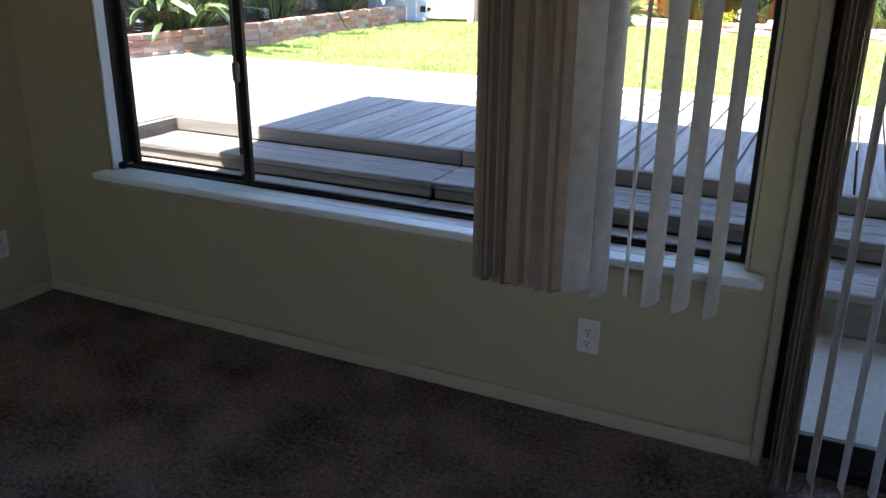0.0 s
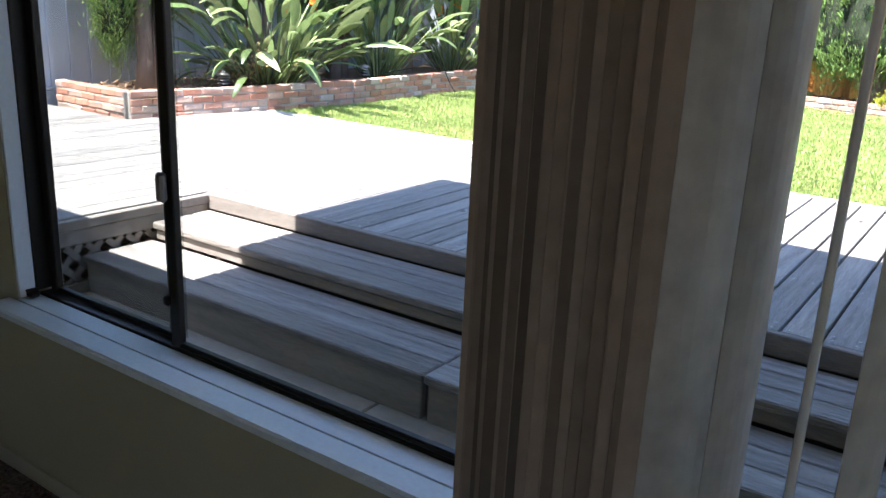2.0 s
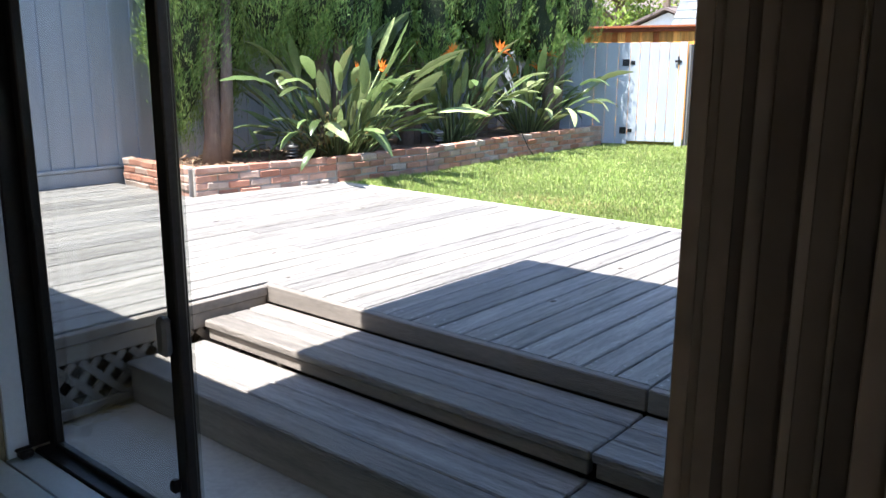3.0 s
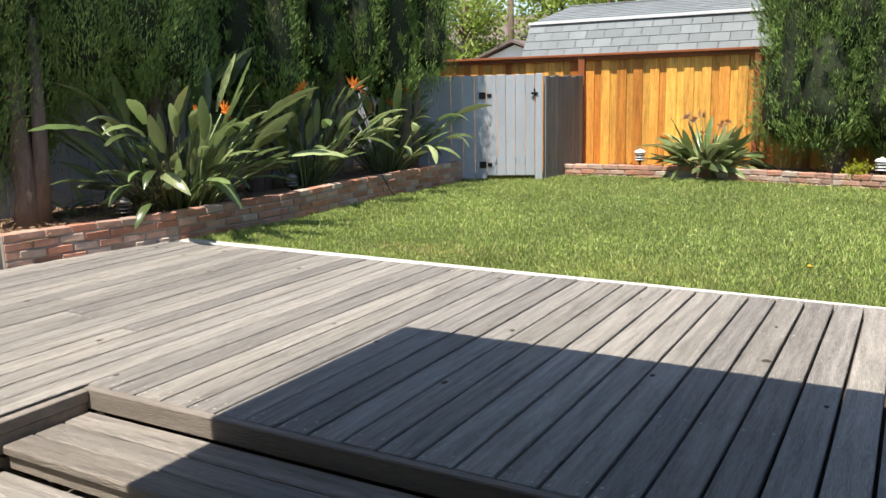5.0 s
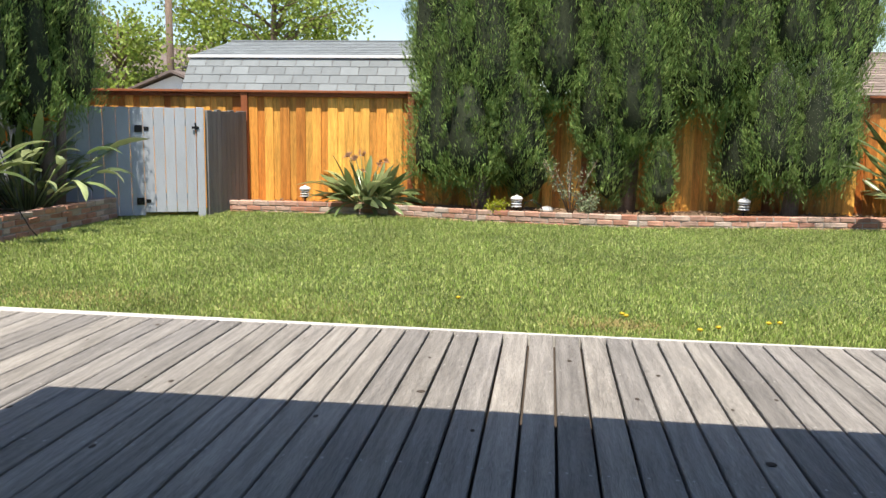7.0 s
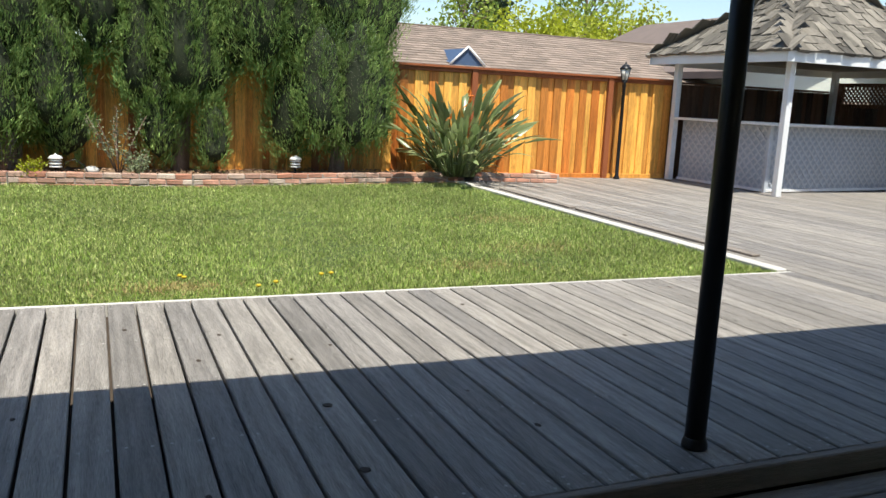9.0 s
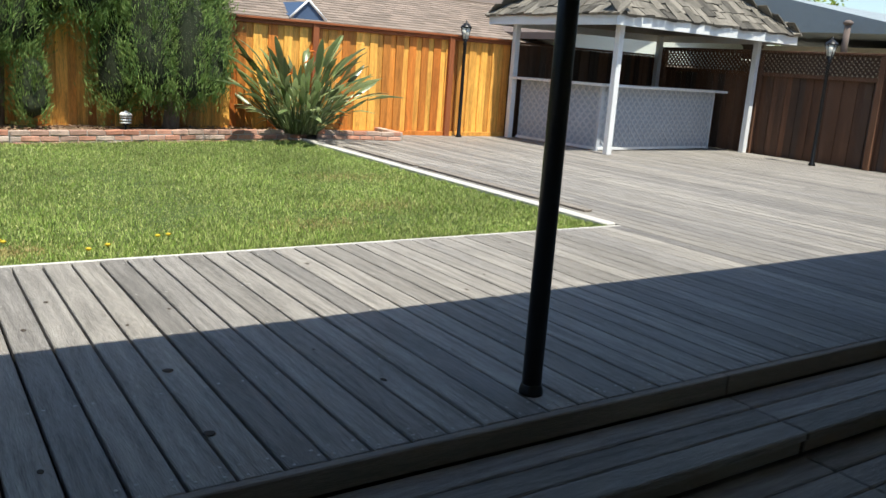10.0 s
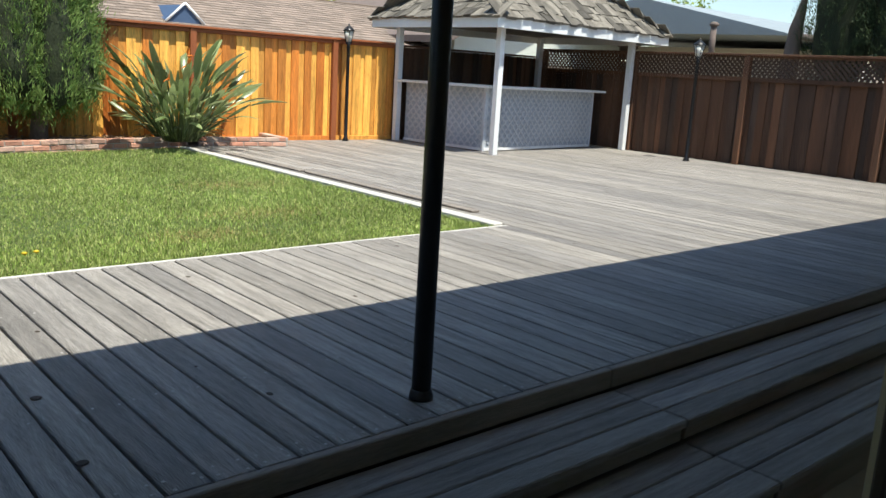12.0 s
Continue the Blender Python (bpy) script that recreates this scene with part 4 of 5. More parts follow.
def far_houses():
    s = thing("garden_shed", (0, 0, 0), label="shed behind the fence with a grey shingled gambrel roof", category="shed")
    part("wall", Geo().span((-7.0, 16.9, -0.12), (-1.6, 20.6, 2.1), 0.01), M_SIDING, s)
    g = Geo()
    shingle_rows(g, (-7.15, 16.75, 2.06), (-1.5, 16.75, 2.06), (0, 0.42, 0.58), 4, 0.30)
    shingle_rows(g, (-7.15, 17.2, 2.68), (-1.5, 17.2, 2.68), (0, 1.9, 0.42), 9, 0.30)
    part("roof", g, M_SHINGLE, s, "grey asphalt shingles")
    part("roof_core", Geo().add([(-7.1, 16.8, 2.03), (-1.55, 16.8, 2.03), (-7.1, 17.19, 2.61), (-1.55, 17.19, 2.61), (-7.1, 19.1, 3.05), (-1.55, 19.1, 3.05), (-7.1, 20.7, 2.03), (-1.55, 20.7, 2.03)],
                                [(0, 1, 3, 2), (2, 3, 5, 4), (4, 5, 7, 6), (0, 2, 4, 6), (1, 7, 5, 3), (0, 6, 7, 1)]), M_BROWNROOF, s)
    part("drip_edge", Geo().span((-7.17, 17.12, 2.645), (-1.5, 17.18, 2.69), 0.004), M_BARWHITE, s, "white metal drip strip")
    part("ridge_cap", Geo().span((-7.16, 19.03, 3.09), (-1.5, 19.17, 3.125), 0.008), M_SHINGLE, s)
    h = thing("house", (0, 0, 0), label="neighbour's low house with a tan shingled roof", category="house", group="neighbouring houses")
    part("wall", Geo().span((4.6, 18.8, -0.12), (20.5, 28.5, 1.75), 0.01), M_STUCCO, h)
    part("roof_core", Geo().add([(4.2, 18.0, 1.6), (21, 18.0, 1.6), (21, 24, 3.30), (4.2, 24, 3.30), (4.2, 30, 1.6), (21, 30, 1.6)], [(0, 1, 2, 3), (3, 2, 5, 4), (0, 3, 4), (1, 5, 2), (0, 4, 5, 1)]), M_BROWNROOF, h)
    g = Geo()
    shingle_rows(g, (4.15, 17.95, 1.63), (21.05, 17.95, 1.63), (0, 6.05, 1.72), 26, 0.32, 0.016)
    part("roof", g, M_TANSH, h, "tan and grey-brown shingles")
    part("ridge_cap", Geo().span((4.15, 23.9, 3.33), (21.05, 24.1, 3.375), 0.01), M_TANSH, h)
    d = part("dormer", Geo().add([(6.12, 20.1, 2.2), (6.86, 20.1, 2.2), (6.86, 20.1, 2.28), (6.49, 20.1, 2.62), (6.12, 20.1, 2.28), (6.12, 21.3, 2.5), (6.86, 21.3, 2.5), (6.49, 21.8, 2.64)], [(0, 1, 2, 3, 4), (0, 4, 5), (1, 6, 2), (4, 3, 7, 5), (2, 6, 7, 3)]), M_BLUE, h, "small blue gable vent")
    part("dormer_trim", Geo().tube([(6.07, 20.07, 2.26), (6.49, 20.07, 2.65)], [0.025, 0.025], 6).tube([(6.49, 20.07, 2.65), (6.91, 20.07, 2.26)], [0.025, 0.025], 6), M_BARWHITE, d)
    h = thing("house", (0, 0, 0), label="pale green gabled house behind the garden bar", category="house", group="neighbouring houses")
    part("wall", Geo().add([(12.9, 19.0, -0.12), (19.4, 19.0, -0.12), (19.4, 19.0, 2.6), (16.15, 19.0, 4.1), (12.9, 19.0, 2.6), (12.9, 17.9, -0.12), (12.9, 27, -0.12), (19.4, 27, -0.12), (19.4, 27, 2.6), (16.15, 27, 4.1), (12.9, 27, 2.6)],
                           [(0, 1, 2, 3, 4), (0, 4, 10, 6), (1, 7, 8, 2), (6, 10, 9, 8, 7)]), M_SIDING, h, "pale green painted siding")
    r = Geo()
    for a, b in (((12.2, 2.28), (16.15, 4.1)), ((16.15, 4.1), (20.1, 2.28))):
        r.add([(a[0], 18.4, a[1]), (b[0], 18.4, b[1]), (b[0], 27.4, b[1]), (a[0], 27.4, a[1]), (a[0], 18.4, a[1] + 0.16), (b[0], 18.4, b[1] + 0.16), (b[0], 27.4, b[1] + 0.16), (a[0], 27.4, a[1] + 0.16)],
              [(3, 2, 1, 0), (4, 5, 6, 7), (0, 1, 5, 4), (1, 2, 6, 5), (2, 3, 7, 6), (3, 0, 4, 7)])
    part("roof", r, M_BROWNROOF, h)
    for x in (14.6, 17.3):
        part("flood_lamp", Geo().lathe([(0.05, 0), (0.09, 0.06), (0.10, 0.14), (0.04, 0.16)], 12, pose(x, 18.9, 3.0, 70)), M_BLACK, h)
    h = thing("house", (0, 0, 0), label="long house with a pale sheet roof beyond the dark fence", category="house", group="neighbouring houses")
    part("wall", Geo().span((19.5, 12.0, -0.12), (38, 18.5, 2.65), 0.01), M_STUCCO, h)
    part("roof", Geo().add([(17.2, 12.5, 2.82), (38, 11.0, 2.82), (38, 16.8, 3.75), (17.2, 16.8, 3.75), (17.2, 21, 2.9), (38, 21, 2.9)], [(0, 1, 2, 3), (3, 2, 5, 4), (0, 3, 4), (1, 5, 2), (0, 4, 5, 1)]), M_METALROOF, h)
    part("gutter", Geo().tube([(17.2, 12.45, 2.80), (38, 10.95, 2.80)], [0.07, 0.07], 8), M_BROWNROOF, h)
    part("roof_pipe", Geo().tube([(16.9, 14.4, 2.2), (16.9, 14.4, 3.0)], [0.07, 0.07], 10).lathe([(0.10, 0), (0.12, 0.05), (0.05, 0.10)], 10, pose(16.9, 14.4, 3.0)), M_BROWNROOF, h)
    h = thing("house", (0, 0, 0), label="brown-roofed house far beyond the shed", category="house", group="neighbouring houses")
    part("wall", Geo().span((-18.5, 31, -0.12), (-10.5, 38, 3.2), 0.01), M_BROWNROOF, h)
    part("roof", Geo().add([(-19.3, 30.2, 3.15), (-9.7, 30.2, 3.15), (-11.5, 34.5, 4.5), (-17.5, 34.5, 4.5), (-19.3, 39, 3.15), (-9.7, 39, 3.15)], [(0, 1, 2, 3), (3, 2, 5, 4), (0, 3, 4), (1, 5, 2), (0, 4, 5, 1)]), M_BROWNROOF, h)
    part("window", Geo().span((-13.9, 30.96, 1.9), (-12.9, 31.02, 2.9), 0.01), M_BARWHITE, h)
    h = thing("shed", (0, 0, 0), label="small white gabled shed beyond the fence", category="shed")
    part("wall", Geo().add([(-10.8, 22, -0.12), (-8.6, 22, -0.12), (-8.6, 22, 2.2), (-9.7, 22, 2.62), (-10.8, 22, 2.2), (-10.8, 24, -0.12), (-8.6, 24, -0.12), (-8.6, 24, 2.2), (-9.7, 24, 2.62), (-10.8, 24, 2.2)],
                           [(0, 1, 2, 3, 4), (1, 6, 7, 2), (0, 4, 9, 5), (5, 9, 8, 7, 6)]), M_BARWHITE, h)
    part("roof", Geo().add([(-11.0, 21.8, 2.16), (-9.7, 21.8, 2.68), (-8.4, 21.8, 2.16), (-11.0, 24.2, 2.16), (-9.7, 24.2, 2.68), (-8.4, 24.2, 2.16), (-11.0, 21.8, 2.22), (-9.7, 21.8, 2.74), (-8.4, 21.8, 2.22), (-11.0, 24.2, 2.22), (-9.7, 24.2, 2.74), (-8.4, 24.2, 2.22)],
                           [(6, 7, 10, 9), (7, 8, 11, 10), (0, 1, 7, 6), (1, 2, 8, 7), (0, 3, 4, 1), (1, 4, 5, 2), (0, 6, 9, 3), (2, 5, 11, 8)]), M_BROWNROOF, h)
    p = thing("utility_pole", (-12.6, 28, -0.12), 0, "brown wooden utility pole among the far trees", "pole")
    part("shaft", Geo().lathe([(0.12, 0), (0.10, 7)], 10), M_BARK, p)


def leafy_tree(at, h, r, leaves, mat, label, seed, low=0.35, size=0.14, trunk=0.13, cone=False):
    q = np.random.default_rng(seed)
    t = thing("tree", at, 0, label, "tree", "far trees")
    g = Geo().tube([(0, 0, -0.05), (0.05, 0.02, h * 0.3), (-0.05, 0, h * 0.6), (0, 0, h * 0.92)], [trunk, trunk * 0.8, trunk * 0.5, 0.02], 9)
    pos = []
    for k in range(34):
        u = q.uniform(low, 0.95)
        a = q.uniform(0, 2 * math.pi)
        rr = r * ((1 - u) / (1 - low) if cone else math.sqrt(max(0.05, 1 - ((u - 0.62) / 0.42) ** 2))) * q.uniform(0.55, 1.1)
        s = Vector((0, 0, h * u * 0.85))
        e = Vector((rr * math.cos(a), rr * math.sin(a), h * u + (0 if cone else 0.12 * h * q.uniform(-0.3, 1))))
        g.tube([s, (s + e) / 2 + Vector((0, 0, 0.05 * h)), e], [trunk * 0.3, trunk * 0.18, 0.01], 5)
        n = leaves // 34
        w = q.uniform(0.25, 1, n) ** 0.7
        base = np.array(s)[None] + (np.array(e) - np.array(s))[None] * w[:, None]
        pos.append(base + q.normal(0, 1, (n, 3)) * 0.17 * r)
    part("trunk", g, M_BARK, t)
    pos = np.concatenate(pos)
    d = unit(q.normal(0, 1, pos.shape))
    v, tr = blades(pos, d, unit(np.cross(d, q.normal(0, 1, pos.shape))), q.uniform(0.7, 1.4, len(pos)) * size, q.uniform(0.5, 0.9, len(pos)) * size)
    part("crown", soup("crown", v, tr, mat), mat, t, kind="stuff")


far_houses()
leafy_tree((-9.6, 29, -0.12), 7.4, 2.6, 9000, M_SPRING, "spring-green tree with open branches behind the shed", 41, 0.4, 0.13, 0.2)
leafy_tree((-12.0, 31, -0.12), 7.0, 2.2, 8000, M_SPRING, "spring-green tree beside the brown-roofed house", 42, 0.35, 0.13)
leafy_tree((-11.3, 22.5, -0.12), 4.4, 1.2, 6000, M_SPRING, "bright leafy tree behind the fence corner", 43, 0.2, 0.10)
leafy_tree((12.5, 34, -0.12), 6.6, 1.6, 2600, M_SPRING, "thin pale spring tree beyond the tan roof", 44, 0.35, 0.16)
leafy_tree((16.5, 40, -0.12), 9.0, 1.9, 5200, M_DARKLEAF, "dark conifer far beyond the roofs", 45, 0.2, 0.22, 0.16, True)
leafy_tree((13.6, 30, -0.12), 4.6, 2.4, 6500, M_YELBUSH, "round yellow-green tree above the tan roof", 46, 0.25, 0.16)
leafy_tree((19.0, 33, -0.12), 5.2, 2.4, 5200, M_YELBUSH, "yellow-green tree behind the ridge", 47, 0.25, 0.16)
leafy_tree((20.5, 38, -0.12), 8.0, 2.4, 3600, M_SPRING, "tall airy spring tree in the distance", 48, 0.35, 0.2)
leafy_tree((41.0, 31, -0.12), 6.4, 1.9, 2600, M_SPRING, "bare-topped pale tree over the sheet roof", 49, 0.4, 0.2)
# darker leaves than the other cypresses: this tree's shade is in the colour
dark_tree = cypress((13.6, 9.7, -0.12), [(0, 0.15, 0.8, 1.6, 6.5), (0, -0.9, 0.85, 1.6, 6.0), (0.4, 0.4, 0.5, 1.8, 6.0), (0.1, -1.9, 0.8, 1.7, 6.0)], 60000, False, "dense tree, its shade put into dark leaves, with a bare grey trunk beyond the old fence", mat=M_DARKLEAF)
part("trunk", Geo().tube([(-0.1, 1.02, 0), (-0.08, 1.03, 2.0), (-0.05, 1.0, 2.8), (0.1, 0.85, 4.2)], [0.17, 0.15, 0.12, 0.08], 12), M_BARK, dark_tree, "bare grey trunk")


# ---- bar, gazebo, lamps ----
def gazebo():
    g = thing("garden_gazebo", (0, 0, 0), label="white-posted garden shelter with a mossy wood-shake roof", category="gazebo")
    for x, y in ((8.0, 14.86), (8.08, 12.5), (11.6, 12.72), (11.55, 14.9)):
        part("post", Geo().span((x - 0.05, y - 0.05, DECK), (x + 0.05, y + 0.05, 2.34), 0.006), M_BARWHITE, g)
    x0, x1, y0, y1, z = 7.72, 11.98, 12.22, 15.30, 2.28
    for lo, hi in (((x0, y0, z - 0.02), (x1, y0 + 0.035, z + 0.13)), ((x0, y1 - 0.035, z - 0.02), (x1, y1, z + 0.13)),
                   ((x0, y0 + 0.036, z - 0.02), (x0 + 0.035, y1 - 0.036, z + 0.13)), ((x1 - 0.035, y0 + 0.036, z - 0.02), (x1, y1 - 0.036, z + 0.13))):
        part("fascia", Geo().span(lo, hi, 0.004), M_BARWHITE, g)
    pk0, pk1, pz = (9.3, 13.76), (10.4, 13.76), 3.45
    c = [(x0, y0), (x1, y0), (x1, y1), (x0, y1)]
    part("roof_boards", Geo().add([(*p, z + 0.10) for p in c] + [(*pk0, pz), (*pk1, pz)], [(0, 1, 5, 4), (1, 2, 5), (2, 3, 4, 5), (3, 0, 4), (3, 2, 1, 0)]), M_SHAKE, g)
    r = part("roof", Geo().tube([(pk0[0] - 0.1, pk0[1], pz + 0.03), (pk1[0] + 0.1, pk1[1], pz + 0.03)], [0.05, 0.05], 6), M_SHAKE, g, "ridge of the shake roof")
    q = np.random.default_rng(61)
    meshes = []
    for k in range(5):
        w, ln, t = q.uniform(0.10, 0.19), 0.36, q.uniform(0.022, 0.048)
        meshes.append((w, Geo().add([(0, 0, t), (w, 0.01 * q.normal(), t * 1.1), (w, ln, 0.004), (0, ln, 0.004), (0, 0, 0), (w, 0, 0), (w, ln, 0), (0, ln, 0)],
                                    [(0, 1, 2, 3), (4, 5, 1, 0), (5, 6, 2, 1), (7, 4, 0, 3), (6, 7, 3, 2), (7, 6, 5, 4)]).mesh("shake", M_SHAKE)))
    rest = Geo()
    count = 0
    for a, b, p, e in ((c[0], c[1], pk0, pk1), (c[3], c[0], pk0, pk0), (c[1], c[2], pk1, pk1), (c[2], c[3], pk1, pk0)):
        a3, b3, p3, e3 = (Vector((*v, zz)) for v, zz in ((a, z + 0.125), (b, z + 0.125), (p, pz + 0.03), (e, pz + 0.03)))
        run = (b3 - a3).normalized()
        upv = (p3 - a3) - run * (p3 - a3).dot(run)
        rows = 9
        nrm = run.cross(upv).normalized()
        up = upv.normalized()
        for i in range(rows):
            u = i / rows
            s, f = a3.lerp(p3, u), b3.lerp(e3, u)
            L, at = (f - s).length, -0.05
            while at < L - 0.03:
                k = q.integers(0, 5)
                m = Matrix.Translation(s + run * at - up * (0.03 + q.uniform(-0.015, 0.02)) + nrm * 0.012) @ Matrix((run, up, nrm)).transposed().to_4x4() @ pose(0, 0, 0, q.uniform(1, 9), q.uniform(-4, 4), q.uniform(-6, 6))
                if count < 300:
                    part("shake", meshes[k][1], M_SHAKE, r, m=m)
                    count += 1
                else:
                    rest.add([v.co for v in meshes[k][1].vertices], [tuple(pp.vertices) for pp in meshes[k][1].polygons], m)
                at += meshes[k][0] + q.uniform(0.002, 0.015)
    part("far_shakes", rest, M_SHAKE, g, kind="stuff")


def lattice(parent, name, mat, width, height_, spacing, strip, thick, m):
    """Crossed diagonal strips inside a rectangle that starts at the pose m, x along and z up."""
    for layer, sg in ((0, 1), (1, -1)):
        g = Geo()
        k = -height_
        while k < width:
            x0, z0, x1, z1 = k, 0.0, k + height_, height_
            if x0 < 0:
                z0, x0 = -x0, 0.0
            if x1 > width:
                z1, x1 = height_ - (x1 - width), width
            if x1 - x0 > 0.03:
                ln = math.hypot(x1 - x0, z1 - z0)
                cx, cz = (x0 + x1) / 2, (z0 + z1) / 2
                if sg < 0:
                    cz = height_ - cz
                g.box((ln, thick, strip), (0, 0, 0), m @ pose(cx, -thick * (0.5 + layer), cz, 0, -45 * sg, 0), 0.001)
            k += spacing
        part(name, g, mat, parent, kind="stuff")


def bar():
    b = thing("garden_bar", (0, 0, 0), label="pale grey bar counter faced with diagonal lattice under a white top", category="bar counter")
    A, B, C = (8.30, 12.96), (11.30, 13.28), (8.14, 14.80)
    for p, q in ((A, B), (C, A)):
        ln = math.hypot(q[0] - p[0], q[1] - p[1])
        m = along(p, q, DECK)
        f = part("front_panel", Geo().span((0.0, 0.0, 0.03), (ln, 0.03, 1.0), 0.003, m), M_BARBLUE, b)
        part("bottom_rail", Geo().span((0.0, -0.03, 0.012), (ln, -0.001, 0.055), 0.003, m), M_BARWHITE, b)
        lattice(f, "lattice_strip", M_BARLAT, ln - 0.06, 0.93, 0.145, 0.030, 0.008, m @ pose(0.03, -0.001, 0.06))
        part("end_post", Geo().span((ln - 0.03, -0.035, 0.0), (ln + 0.02, 0.04, 1.0), 0.004, m), M_BARLAT, b)
        part("countertop", Geo().span((-0.12, -0.20, 1.003), (ln + 0.16, 0.32, 1.045), 0.008, m if p is A else m @ pose(0, 0, 0.002)), M_BARWHITE, b, "white painted counter top")


def lamp_post(at, top, label):
    l = thing("lamp_post", at, 0, label, "lamp post", "garden lamp posts")
    h = top - at[2]
    part("shaft", Geo().lathe([(0.055, 0), (0.055, 0.02), (0.032, 0.06), (0.030, 0.5), (0.027, h - 0.38), (0.04, h - 0.36), (0.02, h - 0.33), (0.05, h - 0.29)], 14), M_BLACK, l)
    head = part("lantern", Geo().lathe([(0.05, h - 0.29), (0.055, h - 0.28), (0.03, h - 0.275)], 6), M_BLACK, l)
    part("glass", Geo().lathe([(0.045, h - 0.275), (0.085, h - 0.10)], 6), M_LAMPGLASS, head, "frosted glass")
    part("roof_cap", Geo().lathe([(0.105, h - 0.10), (0.10, h - 0.085), (0.04, h - 0.03), (0.015, h - 0.02), (0.018, h - 0.005), (0.004, h + 0.02)], 6), M_BLACK, head)
    g = Geo()
    for k in range(6):
        a = math.pi / 3 * k
        g.tube([(0.048 * math.cos(a), 0.048 * math.sin(a), h - 0.28), (0.09 * math.cos(a), 0.09 * math.sin(a), h - 0.095)], [0.005, 0.005], 5)
    part("cage", g, M_BLACK, head)


def path_light(at, label, big=1.0, metal=None):
    p = thing("path_light", at, 0, label, "garden light", "tiered path lights")
    s = big
    part("stake", Geo().lathe([(0.012 * s, -0.06), (0.012 * s, 0.10 * s)], 8), M_BLACK, p)
    part("lamp_body", Geo().lathe([(0.03 * s, 0.09 * s), (0.045 * s, 0.10 * s), (0.04 * s, 0.20 * s), (0.03 * s, 0.215 * s)], 14), M_BLACK, p)
    for z in (0.115, 0.150, 0.185):
        part("tier", Geo().lathe([(0.046 * s, (z + 0.014) * s), (0.072 * s, z * s), (0.074 * s, (z + 0.004) * s), (0.05 * s, (z + 0.020) * s)], 18), metal or M_TIER, p)
    part("cap", Geo().lathe([(0.080 * s, 0.212 * s), (0.082 * s, 0.218 * s), (0.06 * s, 0.245 * s), (0.015 * s, 0.258 * s), (0.010 * s, 0.27 * s)], 18), metal or M_TIER, p)


def cable(pts, label):
    c = thing("garden_cable", (0, 0, 0), label=label, category="cable")
    part("wire", Geo().tube(pts, [0.006] * len(pts), 6), M_BLACK, c)


gazebo()
bar()
lamp_post((6.92, 14.82, DECK), 2.24, "slim black lamp post with a glass lantern by the cedar fence")
lamp_post((11.17, 11.07, DECK), 2.34, "slim black lamp post with glass lantern by the dark fence")
for at, lb in (((-4.37, 14.55, 0.44), "white tiered path light by the cedar fence"), ((-1.41, 14.05, 0.42), "white tiered path light under the cypress"),
               ((1.48, 14.32, 0.43), "white tiered path light at the foot of a cypress"), ((-6.72, 7.90, 0.50), "tiered path light standing on the brick edge"),
               ((-6.70, 10.0, 0.50), "tiered path light among the plant stalks")):
    path_light(at, lb, 1.0 if at[0] > -6 else 0.85, None if at[0] > -6 else M_STEEL)
cable([(-1.35, 14.05, 0.47), (-1.3, 14.02, 0.6), (-1.2, 14.0, 0.63), (-1.1, 14.0, 0.56), (-1.06, 14.02, 0.46)], "thin dark cable looping by the path light")
cable([(-6.62, 10.3, 0.62), (-6.5, 10.8, 0.68), (-6.36, 11.15, 0.65), (-6.28, 11.2, 0.45), (-6.22, 11.22, 0.37)], "old hose hanging over the brick edge")

# ---- fences ----
def board_mesh(w, t, h, mat, name):
    return Geo().box((w, t, h), (0, 0, h / 2), edge=0.003).mesh(name, mat)


def cedar_fence():
    f = thing("fence_back", (0, 0, 0), label="new golden cedar board fence with red-brown posts", category="fence", kind="structure")
    dark = thing("fence_back_corner", (0, 0, 0), label="old dark board fence in the shaded corner", category="fence", kind="structure")
    me = [board_mesh(w, 0.018, 1.62, M_CEDAR, "board") for w in (0.135, 0.142, 0.128)]
    md = [board_mesh(w, 0.018, 1.60, M_DARKWOOD, "board") for w in (0.135, 0.142)]
    x, k = -7.75, 0
    while x < 11.75:
        if x < 8.05:
            part("board", me[k % 3], M_CEDAR, f, m=pose(x, FENCE_Y - (0.022 if k % 2 else 0.0), 0.36, 0, 0, 0.6 * math.sin(k * 3.7)))
        else:
            part("board", md[k % 2], M_DARKWOOD, dark, m=pose(x, FENCE_Y - (0.0 if k % 2 else 0.020), 0.36))
        x += 0.118
        k += 1
    for i in range(7):
        x = -7.81 + 2.43 * i
        part("post", Geo().span((x - 0.048, FENCE_Y - 0.10, 0.30), (x + 0.048, FENCE_Y - 0.035, 1.985), 0.005), M_REDWOOD, f)
        x2 = min(x + 2.43, 8.05)
        part("top_rail", Geo().span((x + 0.05, FENCE_Y - 0.07, 1.93), (x2 - 0.05, FENCE_Y - 0.034, 1.985), 0.004), M_REDWOOD, f)
        part("cap", Geo().span((x - 0.04, FENCE_Y - 0.12, 1.988), (x2 - 0.043, FENCE_Y + 0.04, 2.022), 0.004), M_REDWOOD, f)
        part("kickboard", Geo().span((x + 0.05, FENCE_Y - 0.06, 0.30), (x2 - 0.05, FENCE_Y - 0.034, 0.44), 0.004), M_CEDAR, f)
    part("cap", Geo().span((8.06, FENCE_Y - 0.08, 1.965), (11.78, FENCE_Y + 0.04, 2.0), 0.004), M_DARKWOOD, dark)


